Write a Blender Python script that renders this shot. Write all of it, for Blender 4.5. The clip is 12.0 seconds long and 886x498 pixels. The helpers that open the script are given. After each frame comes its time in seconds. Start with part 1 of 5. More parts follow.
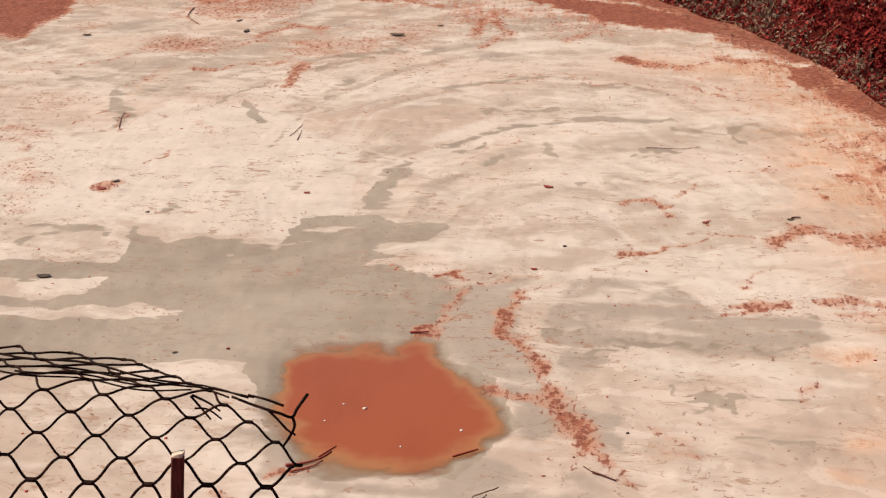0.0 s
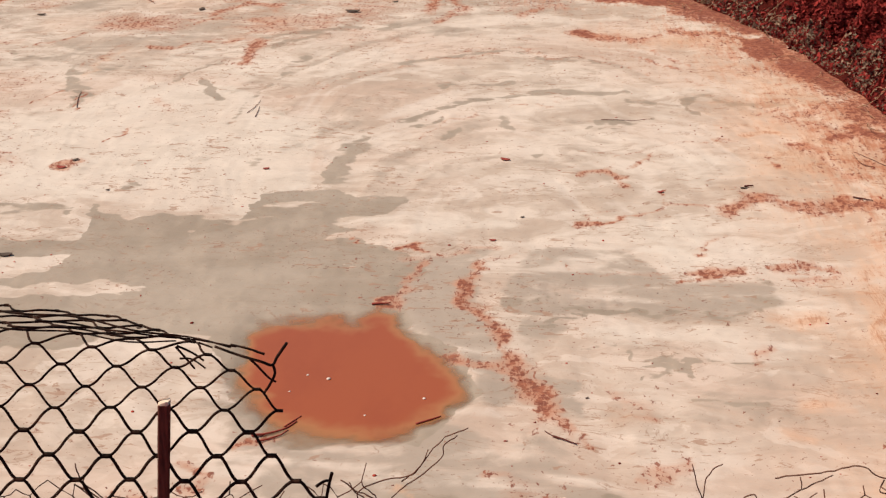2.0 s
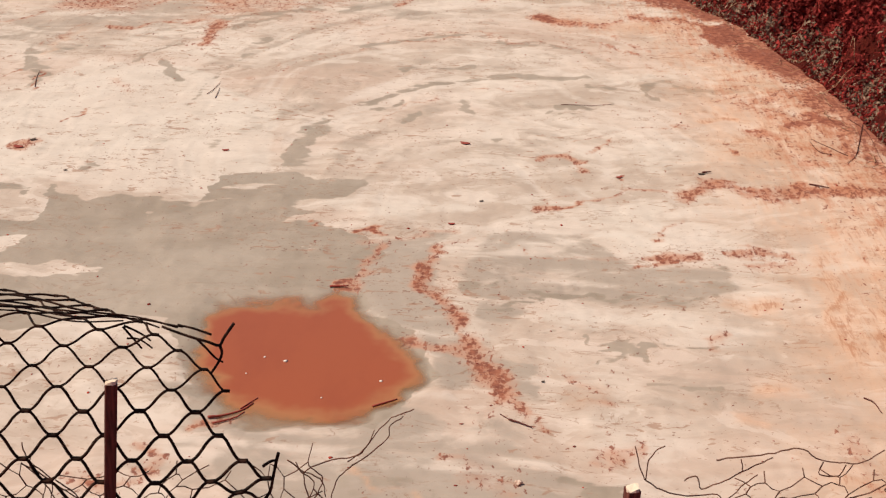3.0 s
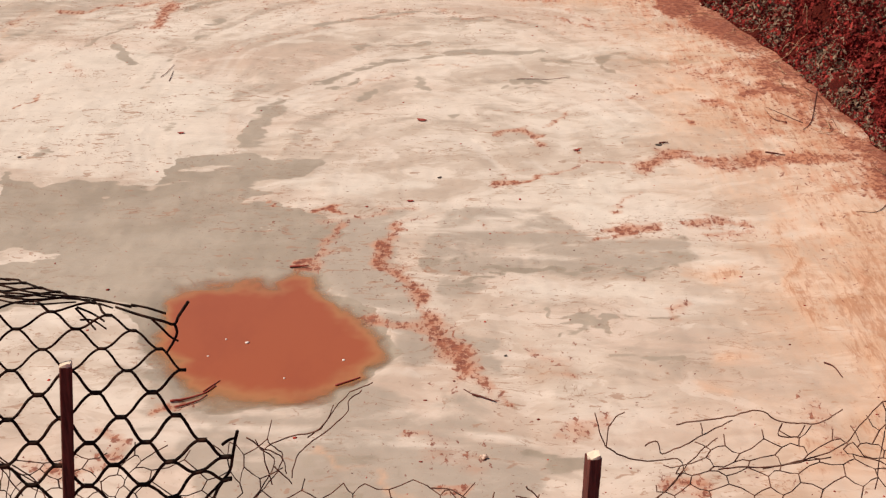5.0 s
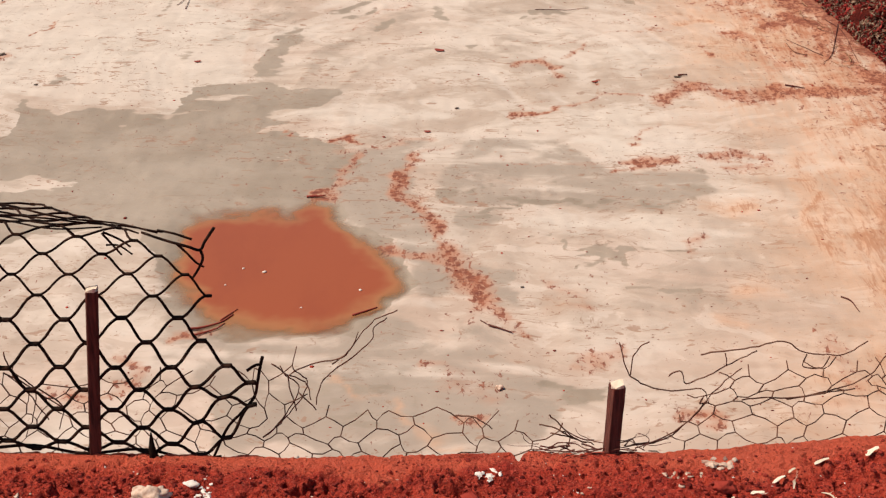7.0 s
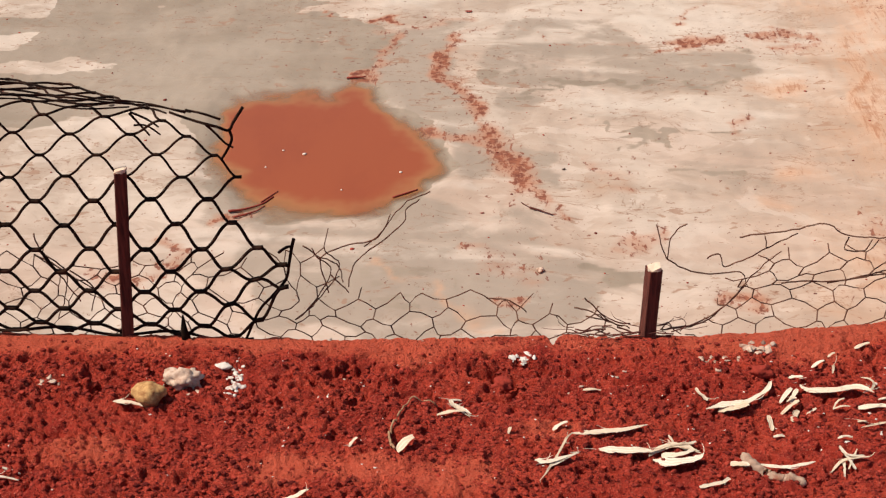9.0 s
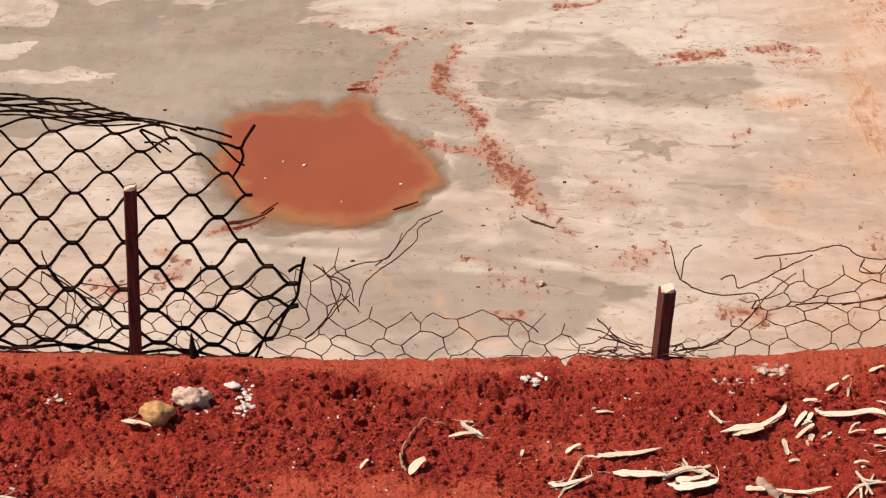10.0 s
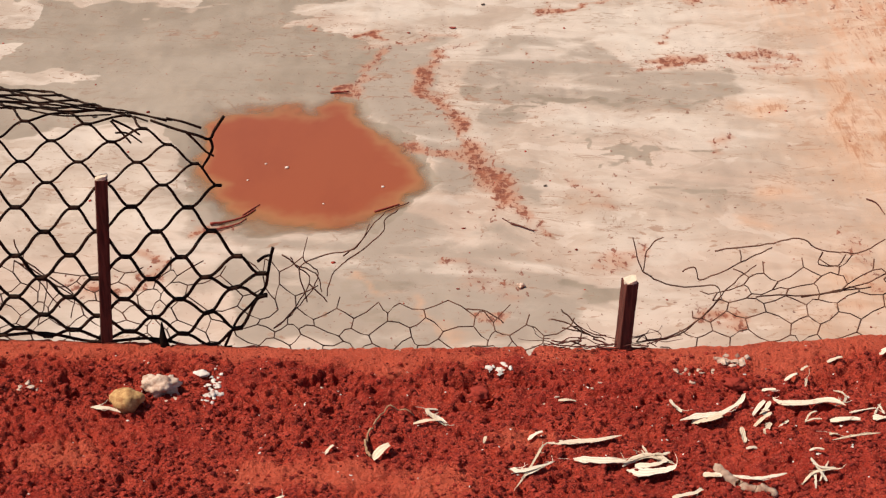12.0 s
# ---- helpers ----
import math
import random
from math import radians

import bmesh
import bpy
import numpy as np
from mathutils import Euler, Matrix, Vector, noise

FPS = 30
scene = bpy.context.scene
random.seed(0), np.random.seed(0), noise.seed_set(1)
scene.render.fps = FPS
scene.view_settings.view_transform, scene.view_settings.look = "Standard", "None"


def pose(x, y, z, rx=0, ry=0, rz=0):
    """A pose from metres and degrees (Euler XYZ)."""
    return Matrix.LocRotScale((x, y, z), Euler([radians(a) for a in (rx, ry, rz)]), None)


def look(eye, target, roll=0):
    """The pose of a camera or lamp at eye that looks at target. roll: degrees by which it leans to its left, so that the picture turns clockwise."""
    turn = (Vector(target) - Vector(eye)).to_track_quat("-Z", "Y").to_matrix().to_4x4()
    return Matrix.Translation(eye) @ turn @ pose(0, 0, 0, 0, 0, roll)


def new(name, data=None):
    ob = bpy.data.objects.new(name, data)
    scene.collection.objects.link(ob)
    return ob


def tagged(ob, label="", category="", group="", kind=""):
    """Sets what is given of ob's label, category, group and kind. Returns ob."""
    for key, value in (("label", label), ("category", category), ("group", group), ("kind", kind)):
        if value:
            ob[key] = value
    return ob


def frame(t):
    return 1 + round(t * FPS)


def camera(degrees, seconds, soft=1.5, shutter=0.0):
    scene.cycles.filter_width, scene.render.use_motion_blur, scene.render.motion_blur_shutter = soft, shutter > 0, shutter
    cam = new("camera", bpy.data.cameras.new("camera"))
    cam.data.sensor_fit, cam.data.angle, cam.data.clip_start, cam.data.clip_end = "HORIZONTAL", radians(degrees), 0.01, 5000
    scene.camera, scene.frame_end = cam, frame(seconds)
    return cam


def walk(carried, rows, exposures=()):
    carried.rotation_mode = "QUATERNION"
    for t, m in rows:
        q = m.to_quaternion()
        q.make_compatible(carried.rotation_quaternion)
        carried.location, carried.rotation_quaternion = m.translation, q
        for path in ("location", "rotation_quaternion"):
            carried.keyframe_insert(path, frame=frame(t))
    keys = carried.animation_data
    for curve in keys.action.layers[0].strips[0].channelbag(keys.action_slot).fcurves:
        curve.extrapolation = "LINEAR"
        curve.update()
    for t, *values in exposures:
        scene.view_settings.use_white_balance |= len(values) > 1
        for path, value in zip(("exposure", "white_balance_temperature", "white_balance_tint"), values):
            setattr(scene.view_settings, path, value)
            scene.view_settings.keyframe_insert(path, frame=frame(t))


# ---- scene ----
cam = camera(33.0, 12.0, soft=1.25)
PATH = [
    (0, (0.006, 0.319, 1.663), (-0.139, 2.163, 0.902), -0.3),
    (0.5, (-0.042, 0.241, 1.658), (-0.193, 2.075, 0.874), -0.9),
    (1, (-0.056, 0.18, 1.668), (-0.183, 2.013, 0.876), -0.4),
    (1.5, (-0.024, 0.176, 1.674), (-0.116, 2.011, 0.884), -0.2),
    (2, (-0.006, 0.163, 1.682), (-0.093, 1.999, 0.893), -0.5),
    (2.5, (0.003, 0.168, 1.675), (-0.045, 2.0, 0.875), 0.2),
    (3, (0.022, 0.145, 1.688), (-0.014, 1.974, 0.879), 0.6),
    (4.8, (0.025, 0.159, 1.672), (0.017, 1.978, 0.839), 0.2),
    (5, (0.034, 0.152, 1.671), (0.05, 1.969, 0.836), -0.3),
    (5.5, (0.034, 0.143, 1.656), (0.14, 1.937, 0.779), -0.4),
    (6, (0.012, 0.14, 1.662), (0.128, 1.93, 0.779), 0.1),
    (6.5, (0.001, 0.161, 1.667), (0.008, 1.949, 0.771), -0.1),
    (7, (0.012, 0.156, 1.661), (0.009, 1.934, 0.744), -0.1),
    (7.5, (0.006, 0.14, 1.658), (-0.025, 1.915, 0.735), -0.0),
    (7.7, (-0.004, 0.14, 1.649), (-0.07, 1.904, 0.71), -0.1),
    (9.3, (0.034, 0.205, 1.634), (-0.026, 1.901, 0.575), -1.1),
    (9.5, (0.023, 0.202, 1.634), (-0.031, 1.903, 0.583), -0.8),
    (10, (-0.001, 0.228, 1.638), (-0.056, 1.934, 0.596), -0.6),
    (10.5, (0.013, 0.224, 1.626), (-0.058, 1.933, 0.589), -0.4),
    (11, (0.039, 0.178, 1.64), (-0.051, 1.885, 0.603), -1.1),
    (11.5, (0.02, 0.186, 1.646), (-0.11, 1.895, 0.615), -1.4),
    (12, (0.039, 0.174, 1.636), (0.001, 1.886, 0.602), 0.0),
]
walk(cam, [(t, look(eye, target, roll)) for t, eye, target, roll in PATH])

# ---------------------------------------------------------------- light
SUN_EL, SUN_AZ = radians(55), radians(-93)          # azimuth from +y, clockwise
scene.view_settings.exposure = 0.1
world = bpy.data.worlds.new("sky")
scene.world = world
world.use_nodes = True
wn = world.node_tree.nodes
sky = wn.new("ShaderNodeTexSky")
sky.sky_type, sky.sun_disc, sky.sun_elevation, sky.sun_rotation = "NISHITA", False, SUN_EL, SUN_AZ
world.node_tree.links.new(sky.outputs["Color"], wn["Background"].inputs["Color"])
wn["Background"].inputs["Strength"].default_value = 0.085
sun_data = bpy.data.lights.new("sun", "SUN")
sun_data.energy, sun_data.angle, sun_data.color = 5.0, radians(0.53), (1.0, 0.87, 0.73)
sun = new("sun", sun_data)
sun_dir = Vector((math.sin(SUN_AZ) * math.cos(SUN_EL), math.cos(SUN_AZ) * math.cos(SUN_EL), math.sin(SUN_EL)))
sun.matrix_world = look(sun_dir * 30, (0, 0, 0))


# ---------------------------------------------------------------- materials
class Mat:
    """A node material with short calls for its nodes."""

    def __init__(self, name, rough=0.9, metal=0.0, spec=0.3):
        self.m = bpy.data.materials.new(name)
        self.m.use_nodes = True
        self.nt = self.m.node_tree
        self.bsdf = self.nt.nodes["Principled BSDF"]
        self.bsdf.inputs["Roughness"].default_value = rough
        self.bsdf.inputs["Metallic"].default_value = metal
        self.bsdf.inputs["Specular IOR Level"].default_value = spec
        self.co = self.nt.nodes.new("ShaderNodeTexCoord").outputs["Object"]

    def put(self, value, socket):
        if isinstance(value, bpy.types.NodeSocket):
            self.nt.links.new(value, socket)
        else:
            socket.default_value = value

    def attr(self, name):
        n = self.nt.nodes.new("ShaderNodeAttribute")
        n.attribute_name = name
        return n.outputs["Fac"]

    def island(self):
        return self.nt.nodes.new("ShaderNodeNewGeometry").outputs["Random Per Island"]

    def rand(self):
        return self.nt.nodes.new("ShaderNodeObjectInfo").outputs["Random"]

    def stretch(self, x, y, z, rot=0.0):
        n = self.nt.nodes.new("ShaderNodeMapping")
        n.inputs["Scale"].default_value = (x, y, z)
        n.inputs["Rotation"].default_value = (0, 0, rot)
        self.put(self.co, n.inputs["Vector"])
        return n.outputs["Vector"]

    def noise(self, scale, detail=4.0, rough=0.6, co=None, warp=0.0):
        n = self.nt.nodes.new("ShaderNodeTexNoise")
        n.inputs["Scale"].default_value, n.inputs["Detail"].default_value = scale, detail
        n.inputs["Roughness"].default_value, n.inputs["Distortion"].default_value = rough, warp
        self.put(co or self.co, n.inputs["Vector"])
        return n.outputs["Fac"]

    def cells(self, scale, co=None):
        n = self.nt.nodes.new("ShaderNodeTexVoronoi")
        n.inputs["Scale"].default_value = scale
        self.put(co or self.co, n.inputs["Vector"])
        return n.outputs["Distance"]

    def math(self, op, a, b=0.0, c=0.0):
        n = self.nt.nodes.new("ShaderNodeMath")
        n.operation = op
        for v, s in zip((a, b, c), n.inputs):
            self.put(v, s)
        return n.outputs[0]

    def ramp(self, v, lo, hi, a=0.0, b=1.0):
        n = self.nt.nodes.new("ShaderNodeMapRange")
        n.interpolation_type = "SMOOTHSTEP"
        for x, s in zip((v, lo, hi, a, b), n.inputs):
            self.put(x, s)
        return n.outputs[0]

    def mix(self, f, a, b, mode="MIX"):
        n = self.nt.nodes.new("ShaderNodeMix")
        n.data_type, n.blend_type = "RGBA", mode
        self.put(f, n.inputs[0])
        for v, s in ((a, n.inputs[6]), (b, n.inputs[7])):
            self.put(v if isinstance(v, bpy.types.NodeSocket) else (*v, 1), s)
        return n.outputs[2]

    def base(self, c):
        self.put(c if isinstance(c, bpy.types.NodeSocket) else (*c, 1), self.bsdf.inputs["Base Color"])
        return self

    def rough(self, v):
        self.put(v, self.bsdf.inputs["Roughness"])
        return self

    def bump(self, h, strength=0.5, dist=0.01):
        n = self.nt.nodes.new("ShaderNodeBump")
        n.inputs["Strength"].default_value, n.inputs["Distance"].default_value = strength, dist
        self.put(h, n.inputs["Height"])
        self.put(n.outputs[0], self.bsdf.inputs["Normal"])
        return self


def mat_soil():
    k = Mat("red_soil", 0.95, spec=0.1)
    big, mid, fine, grit = k.noise(4.5, 5), k.noise(26, 6, 0.65), k.noise(120, 5, 0.75), k.noise(260, 3, 0.7)
    dust = k.math("ADD", k.attr("dust"), k.math("SUBTRACT", k.noise(18, 5, 0.65), 0.5))
    c = k.mix(k.ramp(big, 0.38, 0.62), (0.48, 0.049, 0.030), (0.62, 0.080, 0.045))
    c = k.mix(k.ramp(mid, 0.48, 0.62, 0, 0.6), c, (0.27, 0.026, 0.020))
    c = k.mix(k.ramp(dust, 0.25, 0.75, 0, 0.75), c, (0.76, 0.148, 0.079))
    c = k.mix(k.math("MULTIPLY", k.ramp(fine, 0.53, 0.61, 0, 0.8), k.ramp(dust, 0.2, 0.9, 1.0, 0.35)), c, (0.19, 0.016, 0.013))
    c = k.mix(k.ramp(grit, 0.55, 0.66, 0, 0.6), c, (0.74, 0.20, 0.125))
    chip = k.ramp(k.cells(150), 0.0, 0.16, 1, 0)
    c = k.mix(k.math("MULTIPLY", chip, k.ramp(k.noise(55, 2), 0.52, 0.58)), c, (0.78, 0.40, 0.28))
    # shade of the scrub's gaps, painted in: soil colour cut to 0.16
    k.base(k.mix(k.attr("gap_shade"), c, k.mix(1.0, c, (0.16, 0.16, 0.16), "MULTIPLY")))
    k.bump(k.math("ADD", k.math("MULTIPLY", mid, 1.2), k.math("ADD", fine, k.math("MULTIPLY", grit, 0.3))), 1.0, 0.018)
    return k.m


def mat_mud():
    """Drying pale clay: wet grey flats, red wash and orange dust where their fields lie."""
    k = Mat("pale_clay", 0.85, spec=0.2)
    drag, thin = k.stretch(0.55, 0.85, 1.0, 0.12), k.stretch(0.33, 1.0, 1.0, 0.06)
    n1, n2, n3 = k.noise(0.9, 6, 0.6, drag, 0.9), k.noise(5, 6, 0.58, drag, 0.8), k.noise(30, 6, 0.72, drag)
    soft_lumps, cluster = k.noise(5, 3, 0.5, drag, 0.6), k.noise(1.5, 5, 0.65, drag, 0.5)
    flake = k.noise(26, 4, 0.65, k.stretch(1.0, 0.55, 1.0, 0.5), 0.6)
    flow, edge, ochre = k.attr("flow"), k.attr("edge"), k.attr("ochre")
    scrape = k.noise(17, 5, 0.7, k.stretch(1.0, 0.13, 1.0, 0.1))
    lo, hi, gr, cl = (k.math("SUBTRACT", n, 0.5) for n in (n2, n3, flake, cluster))
    c = k.mix(k.ramp(n1, 0.36, 0.62), (0.53, 0.415, 0.325), (0.735, 0.615, 0.51))
    streak = k.noise(2.6, 6, 0.56, k.stretch(0.6, 1.0, 1.0, 0.1), 1.3)
    c = k.mix(k.ramp(streak, 0.53, 0.575, 0, 0.4), c, (0.50, 0.385, 0.30))
    c = k.mix(k.ramp(streak, 0.46, 0.41, 0, 0.5), c, (0.80, 0.685, 0.58))
    c = k.mix(k.ramp(k.noise(0.6, 4, 0.6, drag, 0.5), 0.45, 0.65, 0, 0.4), c, (0.66, 0.47, 0.365))
    c = k.mix(k.ramp(n2, 0.48, 0.68, 0, 0.35), c, (0.55, 0.43, 0.335))
    # smears along the drag marks, dark and light
    c = k.mix(k.ramp(k.math("ADD", flow, lo), 0.16, 0.52, 0, 0.45), c, (0.49, 0.385, 0.30))
    c = k.mix(k.ramp(k.math("SUBTRACT", lo, flow), 0.15, 0.6, 0, 0.55), c, (0.78, 0.67, 0.57))
    c = k.mix(k.ramp(k.math("ADD", k.attr("pale"), k.math("MULTIPLY", k.math("ADD", lo, cl), 1.2)), 0.35, 0.85, 0, 0.6), c, (0.78, 0.68, 0.575))
    soak = k.math("ADD", k.math("MULTIPLY", k.attr("damp"), 1.05), k.math("ADD", k.math("MULTIPLY", lo, 1.3), k.math("ADD", k.math("MULTIPLY", k.math("SUBTRACT", streak, 0.5), 2.0), k.math("MULTIPLY", flow, 0.7))))
    c = k.mix(k.ramp(soak, 0.2, 1.05, 0, 0.85), c, (0.42, 0.345, 0.275))
    g = k.math("ADD", k.attr("wet"), k.math("ADD", k.math("MULTIPLY", lo, 0.9), k.math("ADD", k.math("MULTIPLY", k.math("SUBTRACT", k.noise(9, 6, 0.65, thin), 0.5), 0.8), k.math("MULTIPLY", flow, 0.3))))
    damp = k.mix(k.ramp(k.math("ADD", n1, k.math("MULTIPLY", flow, 0.15)), 0.35, 0.65), (0.335, 0.27, 0.20), (0.42, 0.342, 0.262))
    c = k.mix(k.ramp(g, 0.40, 0.58, 0, 0.84), c, damp)
    # short brown dashes and pepper, in swarms
    dash = k.math("ADD", k.noise(15, 4, 0.6, k.stretch(0.42, 1.0, 1.0, 0.15), 0.8), k.math("ADD", k.math("MULTIPLY", cl, 0.5), k.math("MULTIPLY", flow, 0.06)))
    c = k.mix(k.ramp(dash, 0.645, 0.675, 0, 0.7), c, (0.40, 0.235, 0.155))
    pepper = k.math("ADD", k.noise(36, 3, 0.6, k.stretch(0.7, 0.8, 1.0, 0.5)), k.math("MULTIPLY", cl, 0.45))
    c = k.mix(k.ramp(pepper, 0.68, 0.715, 0, 0.75), c, (0.25, 0.12, 0.08))
    # cracks and pulled seams
    seam = k.math("ABSOLUTE", k.math("SUBTRACT", k.noise(3.2, 6, 0.6, k.stretch(0.5, 1.0, 1.0, 0.25), 0.8), 0.5))
    c = k.mix(k.math("MULTIPLY", k.ramp(seam, 0.0, 0.010, 1, 0), k.ramp(k.noise(2.1, 4, 0.6, drag), 0.50, 0.58, 0, 0.65)), c, (0.33, 0.19, 0.12))
    # orange dust, scraped lengthwise along the bank's foot
    o = k.math("ADD", ochre, k.math("ADD", k.math("MULTIPLY", lo, 0.9), k.math("MULTIPLY", k.math("MULTIPLY", k.math("SUBTRACT", scrape, 0.5), 1.0), edge)))
    c = k.mix(k.ramp(o, 0.12, 1.75, 0, 0.88), c, (0.76, 0.43, 0.255))
    nick = k.math("ADD", k.math("MULTIPLY", k.math("SUBTRACT", k.noise(30, 5, 0.75, k.stretch(1.0, 0.16, 1.0, 0.15), 0.7), 0.5), 2.0), k.math("ADD", ochre, lo))
    c = k.mix(k.ramp(nick, 1.0, 1.4, 0, 0.6), c, (0.42, 0.175, 0.085))
    # red wash: a pink stain, and flakes of red in it
    r = k.math("MULTIPLY", k.attr("rust"), 1.15)
    stain = k.math("ADD", r, k.math("ADD", k.math("MULTIPLY", lo, 1.5), k.math("MULTIPLY", k.math("MULTIPLY", k.math("SUBTRACT", scrape, 0.5), 2.2), edge)))
    deep = k.mix(k.ramp(n2, 0.4, 0.62), (0.33, 0.078, 0.040), (0.21, 0.038, 0.022))
    c = k.mix(k.ramp(stain, 0.2, 1.05, 0, 0.82), c, k.mix(k.ramp(k.math("ADD", r, k.math("MULTIPLY", hi, 1.2)), 0.95, 1.45), k.mix(k.ramp(k.math("ADD", r, edge), 0.6, 1.5), (0.56, 0.29, 0.185), (0.50, 0.19, 0.10)), deep))
    flakes = k.math("ADD", r, k.math("ADD", k.math("MULTIPLY", gr, 5.0), k.math("ADD", k.math("MULTIPLY", hi, 0.9), k.math("MULTIPLY", lo, 0.8))))
    c = k.mix(k.ramp(flakes, 0.74, 1.15, 0, 0.88), c, k.mix(k.ramp(n3, 0.42, 0.6), (0.37, 0.125, 0.070), (0.20, 0.055, 0.035)))
    k.base(k.mix(1.0, c, (0.735, 0.735, 0.735), "MULTIPLY"))
    k.rough(k.ramp(g, 0.45, 0.6, 0.9, 0.6))
    k.bump(k.math("ADD", soft_lumps, k.math("ADD", k.math("MULTIPLY", n3, 0.2), k.math("MULTIPLY", flow, 0.6))), 0.6, 0.02)
    return k.m


def mat_water():
    k = Mat("muddy_water", 0.12, spec=0.3)
    d = k.math("ADD", k.math("MULTIPLY", k.attr("depth"), 25.0), k.math("MULTIPLY", k.math("SUBTRACT", k.noise(4, 4), 0.5), 0.35))
    c = k.mix(k.ramp(d, 0.0, 0.55), (0.40, 0.28, 0.17), (0.47, 0.215, 0.085))
    c = k.mix(k.ramp(d, 0.2, 1.3), c, (0.385, 0.098, 0.035))
    c = k.mix(k.ramp(k.noise(2.2, 5, 0.6, k.stretch(1, 0.5, 1)), 0.45, 0.75, 0, 0.5), c, (0.33, 0.078, 0.030))
    k.base(k.mix(1.0, c, (0.75, 0.75, 0.75), "MULTIPLY"))
    k.put(k.ramp(d, -0.02, 0.65), k.bsdf.inputs["Alpha"])
    return k.m


def mat_wood():
    k = Mat("weathered_stake_wood", 0.8)
    g = k.noise(30, 5, 0.6, k.stretch(6, 6, 0.4))
    k.base(k.mix(k.ramp(g, 0.3, 0.7), (0.05, 0.013, 0.009), (0.15, 0.042, 0.028))).bump(g, 0.5, 0.003)
    return k.m


def mat_cut():
    k = Mat("pale_cut_wood", 0.8)
    k.base(k.mix(k.noise(120, 3), (0.70, 0.57, 0.44), (0.58, 0.43, 0.3)))
    return k.m


SOIL, MUD, WATER, WOOD, CUT = mat_soil(), mat_mud(), mat_water(), mat_wood(), mat_cut()


# ---------------------------------------------------------------- helpers for meshes
def vnoise(x, y, cell, seed):
    """Smooth value noise, -1 to 1, on arrays."""
    table = np.random.default_rng(seed).uniform(-1, 1, (256, 256))
    u, v = x / cell, y / cell
    i, j = np.floor(u).astype(int), np.floor(v).astype(int)
    a, b = u - i, v - j
    a, b = a * a * (3 - 2 * a), b * b * (3 - 2 * b)
    t = lambda p, q: table[p % 256, q % 256]
    return (t(i, j) * (1 - a) + t(i + 1, j) * a) * (1 - b) + (t(i, j + 1) * (1 - a) + t(i + 1, j + 1) * a) * b


def smooth(v, lo, hi):
    s = np.clip((v - lo) / (hi - lo), 0, 1)
    return s * s * (3 - 2 * s)


def grid_mesh(name, xs, ys, height, material):
    """A sheet over the lines xs and ys at height(x, y)."""
    gx, gy = np.meshgrid(xs, ys)
    gz = height(gx, gy)
    me = bpy.data.meshes.new(name)
    n, m = len(ys), len(xs)
    idx = np.arange(n * m).reshape(n, m)
    quads = np.stack([idx[:-1, :-1], idx[:-1, 1:], idx[1:, 1:], idx[1:, :-1]], -1).reshape(-1, 4)
    me.vertices.add(n * m)
    me.vertices.foreach_set("co", np.stack([gx, gy, gz], -1).astype(np.float32).ravel())
    me.loops.add(quads.size)
    me.loops.foreach_set("vertex_index", quads.astype(np.int32).ravel())
    me.polygons.add(len(quads))
    me.polygons.foreach_set("loop_start", np.arange(0, quads.size, 4, dtype=np.int32))
    me.polygons.foreach_set("use_smooth", np.ones(len(quads), dtype=bool))
    me.update(calc_edges=True)
    me.materials.append(material)
    return new(name, me), gx, gy


def field(ob, name, values):
    ob.data.attributes.new(name, "FLOAT", "POINT").data.foreach_set("value", values.astype(np.float32).ravel())


def thing(name, label, category, group="", at=(0, 0, 0)):
    e = new(name)
    e.empty_display_size = 0.05
    e.location = at
    return tagged(e, label, category, group)


def part(name, bm, material, parent=None, label="", smooth_faces=True):
    me = bpy.data.meshes.new(name)
    bm.to_mesh(me)
    bm.free()
    for p in me.polygons:
        p.use_smooth = smooth_faces
    me.materials.append(material)
    ob = new(name, me)
    ob.parent = parent
    return tagged(ob, label)


# ---------------------------------------------------------------- the lie of the land
FLOOR = -3.0


def beyond_rim(x, y):
    """Metres outside the pit floor's right and far rim; negative inside."""
    dy = np.maximum(y - 9.5, 0) / 13.0
    wobble = -0.06 + 0.04 * vnoise(x, y, 0.9, 31) + 0.04 * vnoise(x, y, 0.3, 32)
    return wobble + ((np.abs(x + 4.0) / 7.85) ** 2.5 + dy**2.5) ** 0.4 * 7.85 - 7.85


def land(x, y):
    d = beyond_rim(x, y)
    rough = 0.14 * vnoise(x, y, 0.5, 3) + 0.11 * vnoise(x, y, 0.2, 4) + 0.06 * vnoise(x, y, 0.1, 7) + 0.2 * vnoise(x, y, 1.7, 5)
    bank = np.clip(d * 0.95, -0.12, 3.4) + rough * smooth(d, 0.0, 0.5)
    near = np.clip((6.0 - y) * 0.78, -0.12, 2.985 - 0.5 * smooth(y, 2.0, 2.4)) + 0.03 * vnoise(x, y, 0.3, 6) * smooth(y, 2.6, 3.2)
    z = FLOOR + np.maximum(bank, near)
    return z


def spaced(*bits):
    return np.concatenate([np.arange(a, b, s) for a, b, s in bits])


